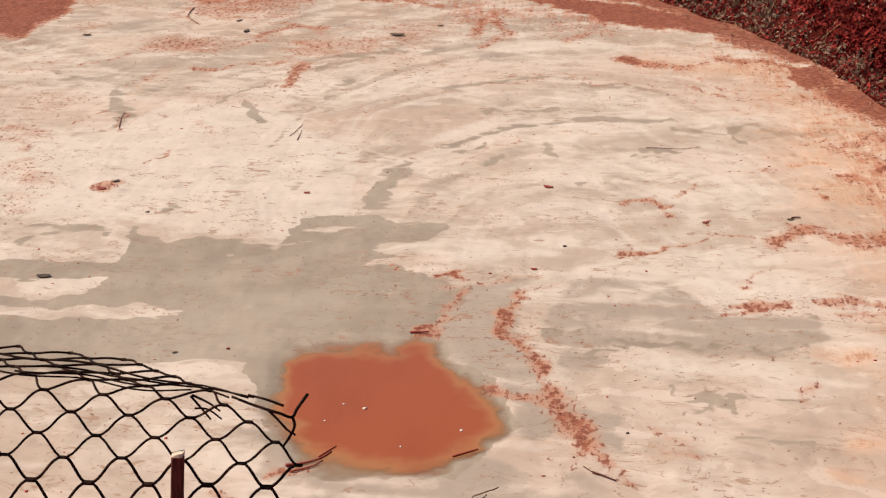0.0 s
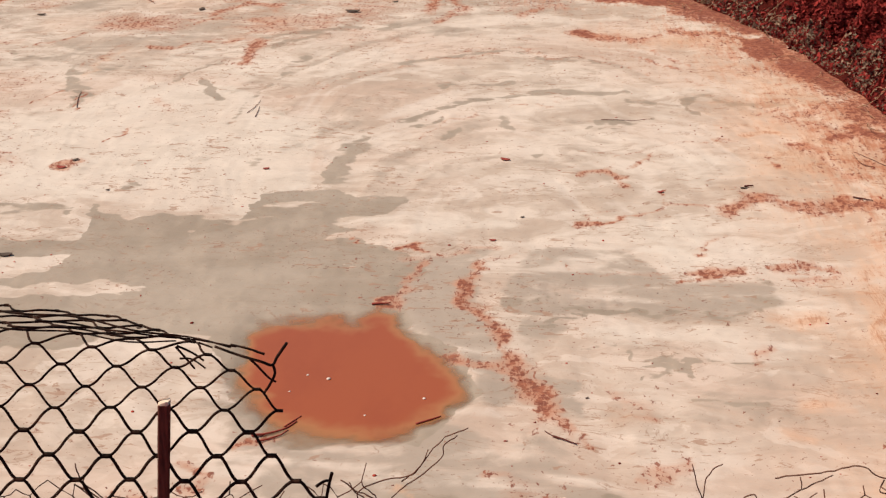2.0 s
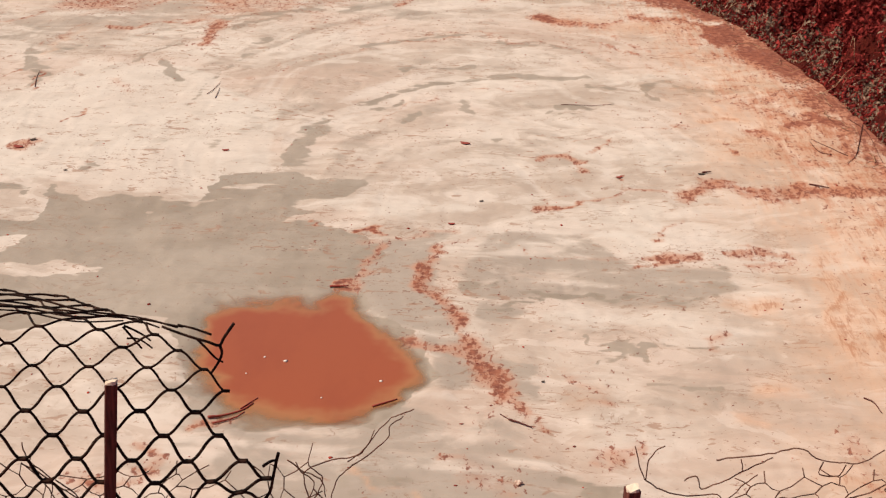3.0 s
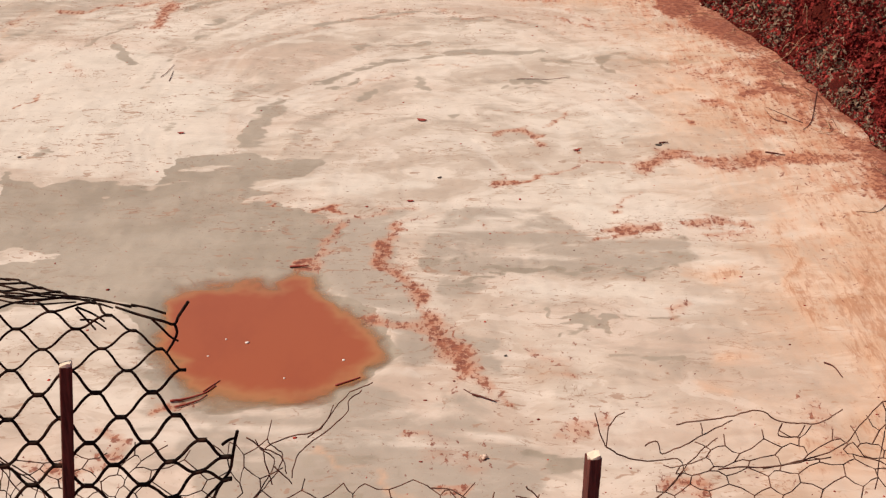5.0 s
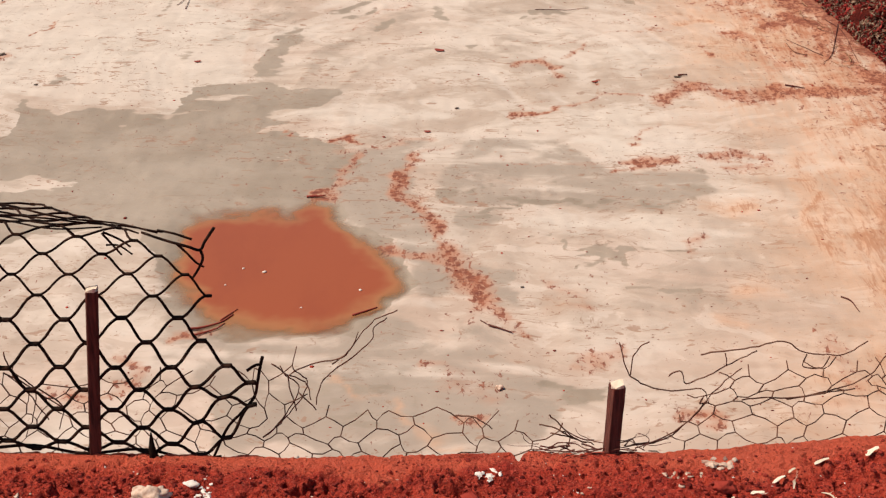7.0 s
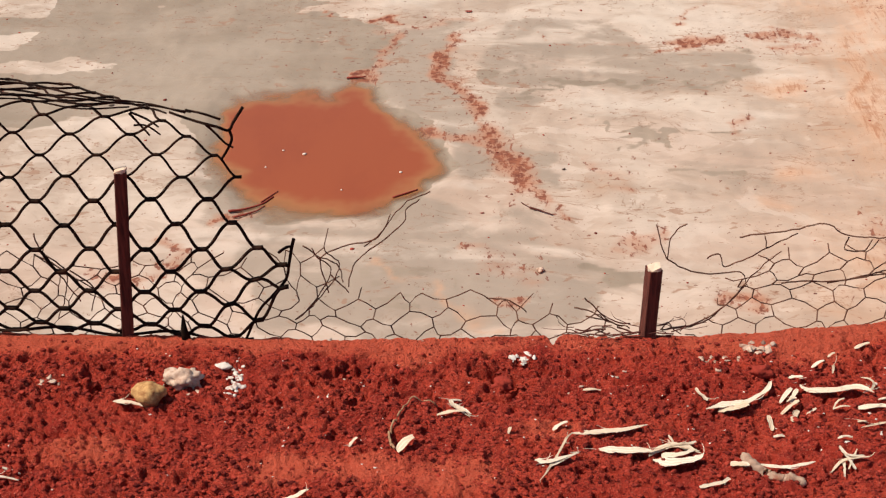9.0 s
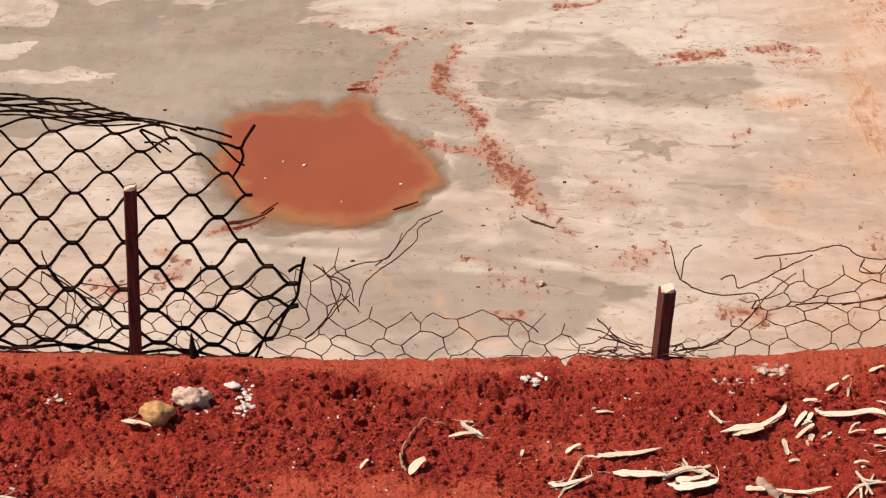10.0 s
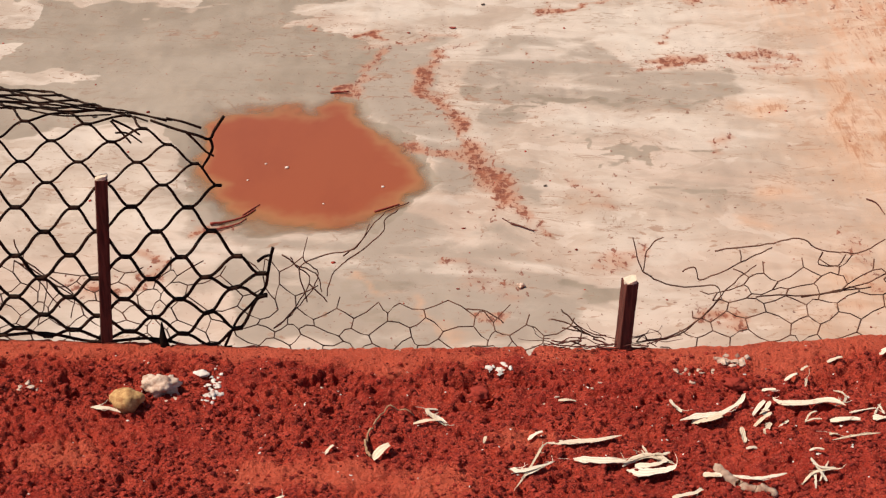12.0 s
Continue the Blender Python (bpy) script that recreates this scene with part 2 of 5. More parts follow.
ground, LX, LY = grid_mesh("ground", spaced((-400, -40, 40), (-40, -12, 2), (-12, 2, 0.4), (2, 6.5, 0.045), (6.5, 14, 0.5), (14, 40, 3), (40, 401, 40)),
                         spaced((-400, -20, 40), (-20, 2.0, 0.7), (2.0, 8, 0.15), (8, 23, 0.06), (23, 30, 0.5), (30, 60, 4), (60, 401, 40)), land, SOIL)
# far ground coloured dark, as the shade seen between the scrub's clumps
field(ground, "gap_shade", smooth(LY, 4.5, 8.0) * (1 - 0.7 * smooth(np.hypot(LX, LY), 30, 80)))
tagged(ground, "red earth banks round a drying clay pit", "ground", kind="structure")


# where the crest has broken into dark crumbs, and where it lies smooth under dust
CRUMBLED = ((-0.22, 2.42, 0.05), (-0.18, 2.38, 0.03), (0.055, 2.39, 0.05), (0.045, 2.44, 0.03), (0.516, 2.414, 0.03), (0.675, 2.435, 0.05), (-0.70, 2.425, 0.10), (-0.33, 2.08, 0.03), (0.12, 2.43, 0.05))
DUSTY = ((-0.122, 2.453, 0.06), (-0.32, 2.152, 0.07), (0.138, 2.255, 0.06), (-0.03, 2.13, 0.09), (-0.67, 2.19, 0.09), (0.62, 2.48, 0.10), (-0.18, 2.155, 0.06))


def dusty(x, y):
    spots = sum(np.exp(-(((x - px) / r) ** 2 + ((y - py) / (0.6 * r)) ** 2)) for px, py, r in DUSTY)
    return np.clip(spots + (0.75 + 0.4 * vnoise(x, y, 0.11, 33)) * smooth(y + 0.02 * vnoise(x, y, 0.06, 34), 2.455, 2.51), 0, 1)


def crest(x, y):
    lip = 2.535 + 0.006 * vnoise(x, y * 0, 0.23, 11) + 0.004 * vnoise(x, y * 0, 0.06, 12) - 0.03 * np.exp(-((x - 0.152) / 0.008) ** 2)
    crumbly = smooth(y, 1.72, 1.88) * (1 - smooth(np.abs(x), 1.03, 1.12))
    calm = (1 - 0.7 * smooth(y, 2.44, 2.53)) * crumbly
    z = -0.004 + 0.045 * smooth(x, 0.35, 1.0) - 0.010 * np.exp(-((x + 0.28) / 0.25) ** 2)
    z = z + calm * (0.010 * vnoise(x, y, 0.16, 13) + 0.005 * vnoise(x, y, 0.05, 14) + 0.005 * vnoise(x, y, 0.018, 15) + 0.0045 * vnoise(x, y, 0.009, 16))
    z = z - calm * (0.006 * smooth(-np.abs(vnoise(x * 0.85, y, 0.034, 35)), -0.16, 0.0) + 0.007 * smooth(-np.abs(vnoise(x * 0.85, y, 0.016, 36)), -0.25, 0.0)) * smooth(vnoise(x, y, 0.12, 37), -0.5, 0.3)
    bare = dusty(x, y)
    worn = sum(np.exp(-(((x - px) / r) ** 2 + ((y - py) / (0.8 * r)) ** 2)) for px, py, r in CRUMBLED)
    pits = smooth(vnoise(x * 0.8, y * 1.2, 0.021, 17) + 0.3 * worn, 0.40, 0.62) * smooth(vnoise(x, y, 0.21, 18) + worn, -0.35, 0.3)
    holes = smooth(vnoise(x * 0.8, y * 1.2, 0.011, 19) + 0.25 * worn, 0.34, 0.56) * smooth(vnoise(x, y, 0.13, 20) + worn, -0.5, 0.2)
    z = z - (0.014 * pits + 0.012 * holes + 0.014 * worn * pits) * (1 - 0.9 * bare) * crumbly
    rim_fade = smooth(np.abs(x), 7.5, 9.0) + smooth(-y, 2.5, 4.0)
    return z * (1 - np.clip(rim_fade, 0, 1)) - 0.03 * rim_fade - 0.9 * np.maximum(y - lip, 0) - 3 * np.maximum(y - lip, 0) ** 2


bank_top, TX, TY = grid_mesh("bank_top", spaced((-9, -1.1, 0.05), (-1.1, 1.05, 0.003), (1.05, 9, 0.05)),
                           spaced((-4, 1.85, 0.05), (1.85, 2.58, 0.003), (2.58, 2.72, 0.01), (2.72, 2.95, 0.02)), crest, SOIL)
field(bank_top, "dust", dusty(TX, TY))
tagged(bank_top, "bare crumbly red soil on the bank's crest", "ground", kind="structure")

# ---------------------------------------------------------------- pit floor
SQUASH = 0.45


class Fields:
    """Stain fields over the pit floor, laid down patch by patch."""

    def __init__(self, gx, gy):
        self.x, self.y = self.ragged(gx, gy)
        self.v = {k: np.zeros_like(gx) for k in ("wet", "damp", "pale", "ochre", "rust")}

    @staticmethod
    def ragged(gx, gy):
        return (gx + 0.07 * vnoise(gx, gy * 0.6, 0.4, 41) + 0.045 * vnoise(gx, gy, 0.13, 42) + 0.022 * vnoise(gx, gy * 1.5, 0.05, 43),
                gy + 0.13 * vnoise(gx, gy * 0.6, 0.4, 44) + 0.07 * vnoise(gx * 0.6, gy, 0.13, 45) + 0.045 * vnoise(gx * 0.5, gy, 0.06, 46))

    def pinned(self, pts):
        """The outline's corners, moved as the ragged sheet moves there, so that they stay in place."""
        px, py = self.ragged(*np.array(pts, dtype=float).T)
        return list(zip(px.tolist(), py.tolist()))

    def lay(self, kind, dist, soft, top):
        self.v[kind] = np.maximum(self.v[kind], top * smooth(-dist, -soft, soft))

    def patch(self, kind, pts, soft=0.08, top=1.0):
        self.lay(kind, outline_distance(self.x, self.y, self.pinned(pts)), soft, top)

    def wipe(self, kind, pts, soft):
        keep = self.v[kind].copy()
        self.v[kind][:] = 0
        self.patch(kind, pts, soft)
        self.v[kind] = keep * (1 - self.v[kind])

    def stroke(self, kind, pts, width, top=1.0, soft=None):
        px, py = self.x, self.y * SQUASH
        best, pts = np.full_like(px, 9.0), self.pinned(pts)
        for (ax, ay), (bx, by) in zip(pts, pts[1:]):
            ay, by = ay * SQUASH, by * SQUASH
            vx, vy = bx - ax, by - ay
            t = np.clip(((px - ax) * vx + (py - ay) * vy) / (vx * vx + vy * vy + 1e-9), 0, 1)
            best = np.minimum(best, np.hypot(px - ax - t * vx, py - ay - t * vy))
        self.lay(kind, best - width, soft or 1.35 * width, top)


POOL = [(-1.82, 9.18), (-1.84, 9.57), (-1.73, 9.72), (-1.56, 9.78), (-1.32, 9.83), (-1.07, 9.8), (-0.96, 9.94), (-0.83, 9.96), (-0.72, 9.65), (-0.54, 9.34),
        (-0.38, 9.14), (-0.28, 8.86), (-0.3, 8.6), (-0.43, 8.42), (-0.58, 8.23), (-0.78, 8.12), (-1.05, 8.12), (-1.29, 8.14), (-1.5, 8.24), (-1.6, 8.49), (-1.76, 8.74)]
WATER_LEVEL = FLOOR - 0.009


def outline_distance(px, y, pts):
    """Distance to a closed outline, negative inside; slower along y, as the marks are drawn out that way."""
    py = y * SQUASH
    best, inside = np.full_like(px, 9.0), np.zeros(px.shape, bool)
    for (ax, ay), (bx, by) in zip(pts, pts[1:] + pts[:1]):
        ay, by = ay * SQUASH, by * SQUASH
        vx, vy = bx - ax, by - ay
        t = np.clip(((px - ax) * vx + (py - ay) * vy) / (vx * vx + vy * vy + 1e-9), 0, 1)
        best = np.minimum(best, np.hypot(px - ax - t * vx, py - ay - t * vy))
        if ay != by:
            inside ^= ((ay > py) != (by > py)) & (px < (bx - ax) * (py - ay) / (by - ay) + ax)
    return np.where(inside, -best, best)


def floor_height(x, y):
    d = outline_distance(x + 0.035 * vnoise(x, y, 0.16, 24) + 0.02 * vnoise(x, y, 0.06, 25), y + 0.07 * vnoise(x, y, 0.14, 26) + 0.03 * vnoise(x, y, 0.05, 27), POOL)
    calm = 0.3 + 0.7 * smooth(d, -0.05, 0.35)
    z = FLOOR + calm * (0.010 * vnoise(x, y, 0.9, 21) + 0.006 * vnoise(x, y * 0.5, 0.2, 22) + 0.003 * vnoise(x, y * 0.5, 0.06, 23))
    return z + 0.05 * smooth(beyond_rim(x, y), -1.5, 0.0) - 0.02 * smooth(-d, -0.12, 0.02) - 0.08 * smooth(-d, -0.02, 0.24)


pit_floor, GX, GY = grid_mesh("pit_floor", spaced((-12, -7, 0.06), (-7, 4.3, 0.02)),
                              spaced((5.6, 14, 0.035), (14, 23.5, 0.06)), floor_height, MUD)
tagged(pit_floor, "cracked pale clay floor of a drained pit", "pit floor", kind="structure")
marks = Fields(GX, GY)
# wet grey flats
marks.patch("wet", [(-4.62, 11.12), (-3.97, 11.14), (-3.48, 11.28), (-3.56, 11.94), (-3.16, 11.58), (-2.97, 11.72), (-2.21, 11.58), (-1.57, 11.73), (-1.23, 11.43), (-1.51, 11.23), (-0.95, 11.04), (-0.61, 10.63), (-0.82, 10.22), (-0.67, 9.58), (-0.26, 9.11), (-0.24, 8.58), (-0.55, 8.01), (-1.37, 7.99), (-1.78, 8.55), (-2.08, 9.48), (-2.62, 9.45), (-3.9, 9.19)], 0.038, 1.0)
marks.patch("wet", [(-2.22, 11.64), (-2.15, 12.22), (-1.85, 12.33), (-1.44, 12.26), (-0.78, 12.11), (-1.08, 11.74), (-1.55, 11.59)], 0.043, 1.0)
marks.patch("wet", [(-1.65, 12.36), (-1.63, 13.55), (-1.43, 14.09), (-1.32, 13.81), (-1.41, 12.87), (-1.42, 12.48)], 0.08, 0.68)
marks.patch("damp", [(-0.57, 8.53), (-0.14, 8.08), (0.27, 8.05), (0.43, 7.71), (0.84, 7.46), (0.79, 7.28), (0.31, 7.35), (-0.14, 7.15), (-0.66, 7.02), (-1.16, 7.06), (-1.15, 7.88), (-0.68, 7.98)], 0.087, 1.0)
marks.stroke("wet", [(-1.53, 10.07), (-1.24, 10.02)], 0.025, 0.95)
marks.stroke("wet", [(-4.43, 11.52), (-4.13, 11.8), (-3.73, 11.76)], 0.029, 0.62)
# dry pale islands in the wet flats
marks.wipe("wet", [(-4.46, 10.7), (-3.89, 10.9), (-3.43, 10.88), (-3.5, 10.65), (-3.91, 10.41), (-4.35, 10.4)], 0.032)
marks.wipe("wet", [(-4.28, 10.23), (-3.49, 10.34), (-2.89, 10.33), (-2.7, 10.26), (-2.92, 10.14), (-3.56, 10.13), (-4.22, 10.06)], 0.03)
marks.wipe("wet", [(-2.69, 11.41), (-2.55, 11.4), (-2.6, 11.31)], 0.032)
marks.wipe("wet", [(-1.4, 10.68), (-1.16, 10.73), (-1.18, 10.66)], 0.03)
marks.wipe("wet", [(-2.08, 11.96), (-1.81, 12.1), (-1.52, 12.06), (-1.79, 11.92)], 0.034)
marks.wipe("wet", [(0.46, 10.64), (0.72, 10.54), (0.54, 10.47)], 0.03)
marks.wipe("wet", [(0.66, 10.28), (1.04, 10.33), (0.91, 10.19)], 0.03)
marks.wipe("wet", [(-0.1, 10.16), (0.19, 10.24), (0.02, 10.1)], 0.029)
# ochre dust
marks.patch("ochre", [(2.79, 11.56), (3.34, 11.75), (3.74, 11.49), (3.85, 9.44), (2.84, 6.51), (2.1, 6.82), (2.04, 7.34), (2.42, 8.1), (2.44, 9.28), (2.67, 10.21)], 0.8, 0.7)
marks.patch("ochre", [(2.8, 9.61), (3.63, 10.03), (3.77, 8.76), (3.32, 7.5), (2.79, 7.54), (2.7, 8.22)], 0.231, 0.8)
marks.stroke("ochre", [(2.69, 10.1), (2.58, 9.72), (2.66, 9.53)], 0.096, 0.6)
marks.patch("ochre", [(2.1, 14.33), (2.9, 15.02), (3.53, 15.17), (3.66, 12.44), (3.61, 11.5), (2.74, 11.89), (2.09, 12.42)], 0.7, 0.62)
marks.stroke("ochre", [(2.23, 13.88), (2.5, 13.84)], 0.061, 0.62)
marks.stroke("ochre", [(1.88, 8.64), (2.1, 8.62)], 0.041, 0.62)
marks.stroke("ochre", [(1.91, 9.87), (2.23, 9.82)], 0.046, 0.62)
marks.stroke("ochre", [(1.7, 8.26), (1.86, 8.14)], 0.039, 0.62)
marks.stroke("ochre", [(0.69, 8.48), (0.88, 8.44)], 0.061, 0.5)
marks.stroke("ochre", [(0.74, 8.51), (0.92, 8.48)], 0.046, 0.58)
marks.stroke("ochre", [(1.92, 9.84), (2.23, 9.87)], 0.053, 0.58)
marks.stroke("ochre", [(1.86, 8.58), (2.1, 8.6)], 0.048, 0.58)
marks.stroke("ochre", [(-4, 18.43), (-3.64, 18.83), (-3.03, 19.08)], 0.088, 0.5)
marks.stroke("ochre", [(0.96, 17.58), (1.73, 17.33), (2.68, 17.14), (3.08, 16.48)], 0.133, 0.58)
marks.stroke("ochre", [(-4.43, 16.95), (-4.61, 16.35), (-4.64, 15.78)], 0.029, 0.7)
marks.patch("ochre", [(2.4, 16.01), (3.03, 15.84), (3.49, 14.9), (3.03, 12.66), (2.57, 13.35), (2.56, 14.66)], 0.5, 0.62)
marks.stroke("ochre", [(2.75, 10.84), (2.62, 9.76), (2.62, 9.25)], 0.126, 0.7)
# rust-red wash
marks.patch("rust", [(-8.2, 20.95), (-6.72, 20.67), (-6.52, 19.66), (-6.68, 18.86), (-6.68, 18.19), (-7.26, 18.39)], 0.16, 1.3)
marks.stroke("rust", [(-2.2, 7.34), (-1.78, 7.5)], 0.03, 0.62)
marks.stroke("rust", [(-1.97, 7.81), (-1.74, 7.66)], 0.02, 0.7)
marks.stroke("rust", [(-0.14, 7.67), (0.03, 7.68)], 0.02, 0.7)
marks.stroke("rust", [(0.03, 7.64), (0.28, 7.35)], 0.066, 0.52)
marks.stroke("rust", [(1.31, 7.16), (1.53, 7.09)], 0.022, 0.9)
marks.stroke("rust", [(0.09, 7.07), (0.23, 7.09)], 0.011, 0.85)
marks.stroke("rust", [(-4.2, 12.91), (-4.04, 12.83)], 0.032, 0.8)
marks.stroke("rust", [(-2.17, 7.36), (-1.78, 7.5)], 0.04, 0.75)
marks.stroke("rust", [(0.8, 7.74), (1.08, 7.79)], 0.034, 0.55)
marks.stroke("rust", [(-5.11, 13.32), (-4.74, 12.88), (-4.75, 12.44)], 0.162, 0.45)
marks.stroke("rust", [(-5.56, 14.61), (-5.24, 14.35)], 0.15, 0.5)
marks.patch("damp", [(-0.85, 9.93), (-0.59, 10.58), (-0.31, 10.5), (-0.04, 9.62), (0.12, 8.98), (-0.02, 8.52), (-0.24, 8.58), (-0.24, 8.99)], 0.062, 1.0)
marks.patch("damp", [(-1.73, 8.4), (-1.17, 8.08), (-0.55, 8.11), (-0.73, 7.66), (-1.1, 7.45), (-1.71, 7.61)], 0.103, 0.8)
# drier, paler clay
marks.patch("pale", [(-5.67, 13.97), (-4.46, 14.5), (-4.18, 15.71), (-2.88, 15.37), (-1.86, 14.03), (-1.72, 12.49), (-2.22, 11.67), (-3.22, 11.86), (-3.66, 12.03), (-4.73, 11.96)], 0.12, 1.0)
marks.patch("pale", [(0.99, 11.69), (1.64, 11.86), (1.6, 10.88), (1.18, 10.7), (0.92, 11.28)], 0.08, 0.8)
marks.patch("pale", [(1.39, 13.27), (2.26, 13.32), (2.48, 12.76), (1.56, 12.43)], 0.1, 0.7)
marks.patch("pale", [(0.51, 9.66), (1.68, 9.78), (1.63, 9.4), (0.61, 9.25)], 0.08, 0.7)
marks.patch("pale", [(-1.32, 11.6), (-1.01, 11.81), (-0.35, 11.79), (0.35, 11.83), (-0.06, 11.33), (-0.78, 11.22)], 0.06, 0.7)
marks.patch("pale", [(-4.02, 17.23), (-2.7, 16.58), (-2.77, 15.48), (-3.96, 15.83)], 0.12, 0.6)
marks.patch("pale", [(-1.38, 8.06), (-1.03, 8.05), (-0.75, 8.0), (-0.88, 7.9), (-1.33, 7.92)], 0.05, 0.8)
# grey arcs where the far mud was dragged
marks.stroke("wet", [(-1.09, 14.34), (-0.84, 14.52), (-0.57, 14.77)], 0.051, 0.85)
marks.stroke("wet", [(-0.63, 14.73), (-0.24, 15), (0.17, 15.16), (0.63, 15.21), (1.22, 15.26)], 0.042, 0.9)
marks.stroke("wet", [(-0.99, 14.14), (-0.67, 14.38)], 0.029, 0.7)
marks.stroke("wet", [(-0.49, 14.03), (-0.63, 13.74)], 0.043, 0.75)
marks.stroke("wet", [(-0.07, 14.4), (0.05, 13.95)], 0.055, 0.7)
marks.stroke("wet", [(0.74, 14.06), (0.84, 14.25), (1.41, 14.35)], 0.017, 0.8)
marks.stroke("wet", [(0.87, 14.06), (1.12, 14.1)], 0.022, 0.8)
marks.stroke("wet", [(0.24, 13.27), (0.27, 13.27)], 0.036, 0.7)
marks.stroke("wet", [(1.76, 14.93), (2.01, 15.14), (2.24, 14.89), (2.65, 14.84)], 0.040, 0.75)
marks.stroke("wet", [(2.25, 14.6), (2.46, 14.7), (2.92, 14.8)], 0.017, 0.7)
marks.stroke("wet", [(1.78, 14.68), (1.89, 14.58)], 0.029, 0.7)
marks.stroke("wet", [(-0.72, 15.46), (-0.49, 15.52), (0.02, 15.63)], 0.023, 0.7)
marks.stroke("wet", [(-1.24, 16.26), (-0.71, 16.58), (-0.21, 16.78), (0.11, 16.75), (0.61, 16.55), (0.98, 16.35)], 0.026, 0.75)
marks.stroke("wet", [(-4.86, 16), (-4.69, 15.36), (-4.45, 14.82)], 0.069, 0.75)
marks.stroke("wet", [(-4.76, 15.89), (-4.3, 16.21)], 0.039, 0.55)
marks.stroke("wet", [(-5.86, 16.92), (-5.59, 16.18), (-5.13, 16.62)], 0.060, 0.5)
marks.stroke("wet", [(-6.5, 17.39), (-6.49, 18.21)], 0.082, 0.5)
marks.stroke("wet", [(-3.33, 15.65), (-3.18, 15.35), (-3.01, 14.96)], 0.048, 0.8)
marks.stroke("wet", [(-3.61, 15.6), (-3.44, 16.06), (-3.24, 16.32)], 0.026, 0.75)
marks.stroke("wet", [(-2.96, 17.34), (-2.58, 17.57), (-1.37, 18.01)], 0.048, 0.7)
marks.stroke("wet", [(-2.75, 16.89), (-2.36, 17.38), (-1.99, 17.73)], 0.053, 0.55)
marks.stroke("wet", [(-2.4, 16.03), (-2.58, 15.39), (-2.74, 14.6), (-2.78, 14.18)], 0.047, 0.55)
marks.stroke("wet", [(-2.41, 16.32), (-2.29, 16.49)], 0.039, 0.75)
marks.stroke("wet", [(-2.36, 13.03), (-2.33, 13.03)], 0.073, 0.5)
marks.stroke("wet", [(-3.39, 12.36), (-3.26, 12.42)], 0.025, 0.6)
marks.stroke("wet", [(-4.59, 11.79), (-4.22, 11.92), (-3.76, 11.89)], 0.040, 0.65)
marks.stroke("wet", [(1.2, 15.03), (1.47, 14.81)], 0.035, 0.6)
marks.stroke("wet", [(3.23, 14.66), (2.92, 14.8)], 0.018, 0.5)
# grey streaks on the near right
marks.stroke("wet", [(0.12, 11), (0.34, 11.11), (0.64, 11.09), (0.98, 10.98)], 0.010, 0.64)
marks.stroke("wet", [(0.48, 9.91), (0.83, 9.95), (1.07, 9.87)], 0.017, 0.77)
marks.stroke("wet", [(1.03, 9.87), (1.27, 9.97), (1.46, 9.88), (1.7, 9.95)], 0.017, 0.72)
marks.stroke("wet", [(0.08, 9.7), (0.31, 9.8), (0.55, 9.87)], 0.018, 0.72)
marks.stroke("wet", [(-0.05, 10.12), (0.16, 10.07), (0.36, 10.17)], 0.020, 0.64)
marks.stroke("wet", [(0.83, 9.26), (1.09, 9.25), (1.32, 9.33)], 0.010, 0.68)
marks.stroke("wet", [(0.5, 9.36), (0.75, 9.42)], 0.010, 0.68)
marks.stroke("wet", [(0.87, 8.89), (1.03, 8.99), (1.17, 9.08)], 0.014, 0.62)
marks.stroke("wet", [(1.19, 9.18), (1.6, 9.17), (1.88, 9.24)], 0.010, 0.68)
marks.stroke("wet", [(0.91, 9.09), (1.23, 9.12)], 0.013, 0.68)
marks.stroke("wet", [(1.18, 8.64), (1.42, 8.62), (1.66, 8.62)], 0.008, 0.51)
marks.stroke("wet", [(1.8, 10.25), (1.92, 10.11), (1.81, 9.99)], 0.027, 0.64)
marks.stroke("wet", [(1.54, 10.59), (1.87, 10.57), (2.05, 10.41)], 0.014, 0.59)
marks.stroke("wet", [(0.32, 10.39), (0.61, 10.31), (0.85, 10.28)], 0.020, 0.64)
marks.stroke("wet", [(-0.05, 10.52), (0.16, 10.6)], 0.014, 0.51)
marks.patch("damp", [(0.12, 11), (0.56, 11.12), (0.99, 11), (1.17, 10.6), (1.49, 10.47), (1.94, 10.5), (2, 10.12), (1.69, 9.87), (1.1, 9.79), (0.51, 9.66), (0.12, 9.46), (-0.04, 9.98)], 0.042, 0.85)
marks.patch("damp", [(-0.9, 10.46), (-0.75, 10.84), (-0.41, 10.97), (-0.06, 10.99), (-0.38, 10.34), (-0.36, 9.87), (-0.07, 9.28), (0.19, 8.98), (0.48, 8.85), (0.47, 8.42), (0.33, 8.41), (-0.03, 9.2), (-0.26, 9.19), (-0.45, 9.34), (-0.68, 9.76)], 0.032, 1.0)
marks.patch("damp", [(-1.3, 7.96), (-0.72, 7.98), (-0.38, 8.16), (-0.2, 7.84), (-0.06, 7.52), (0.49, 7.46), (0.67, 7.17), (0.46, 6.79), (-0.63, 6.73), (-1.24, 6.78), (-1.51, 7.77)], 0.043, 0.95)
marks.stroke("wet", [(0.58, 7.5), (0.78, 7.41), (0.96, 7.44)], 0.034, 0.64)
marks.stroke("wet", [(-0.68, 7.46), (-0.41, 7.4), (-0.15, 7.34)], 0.037, 0.51)
marks.stroke("wet", [(-0.62, 7.14), (-0.37, 7.08)], 0.025, 0.51)
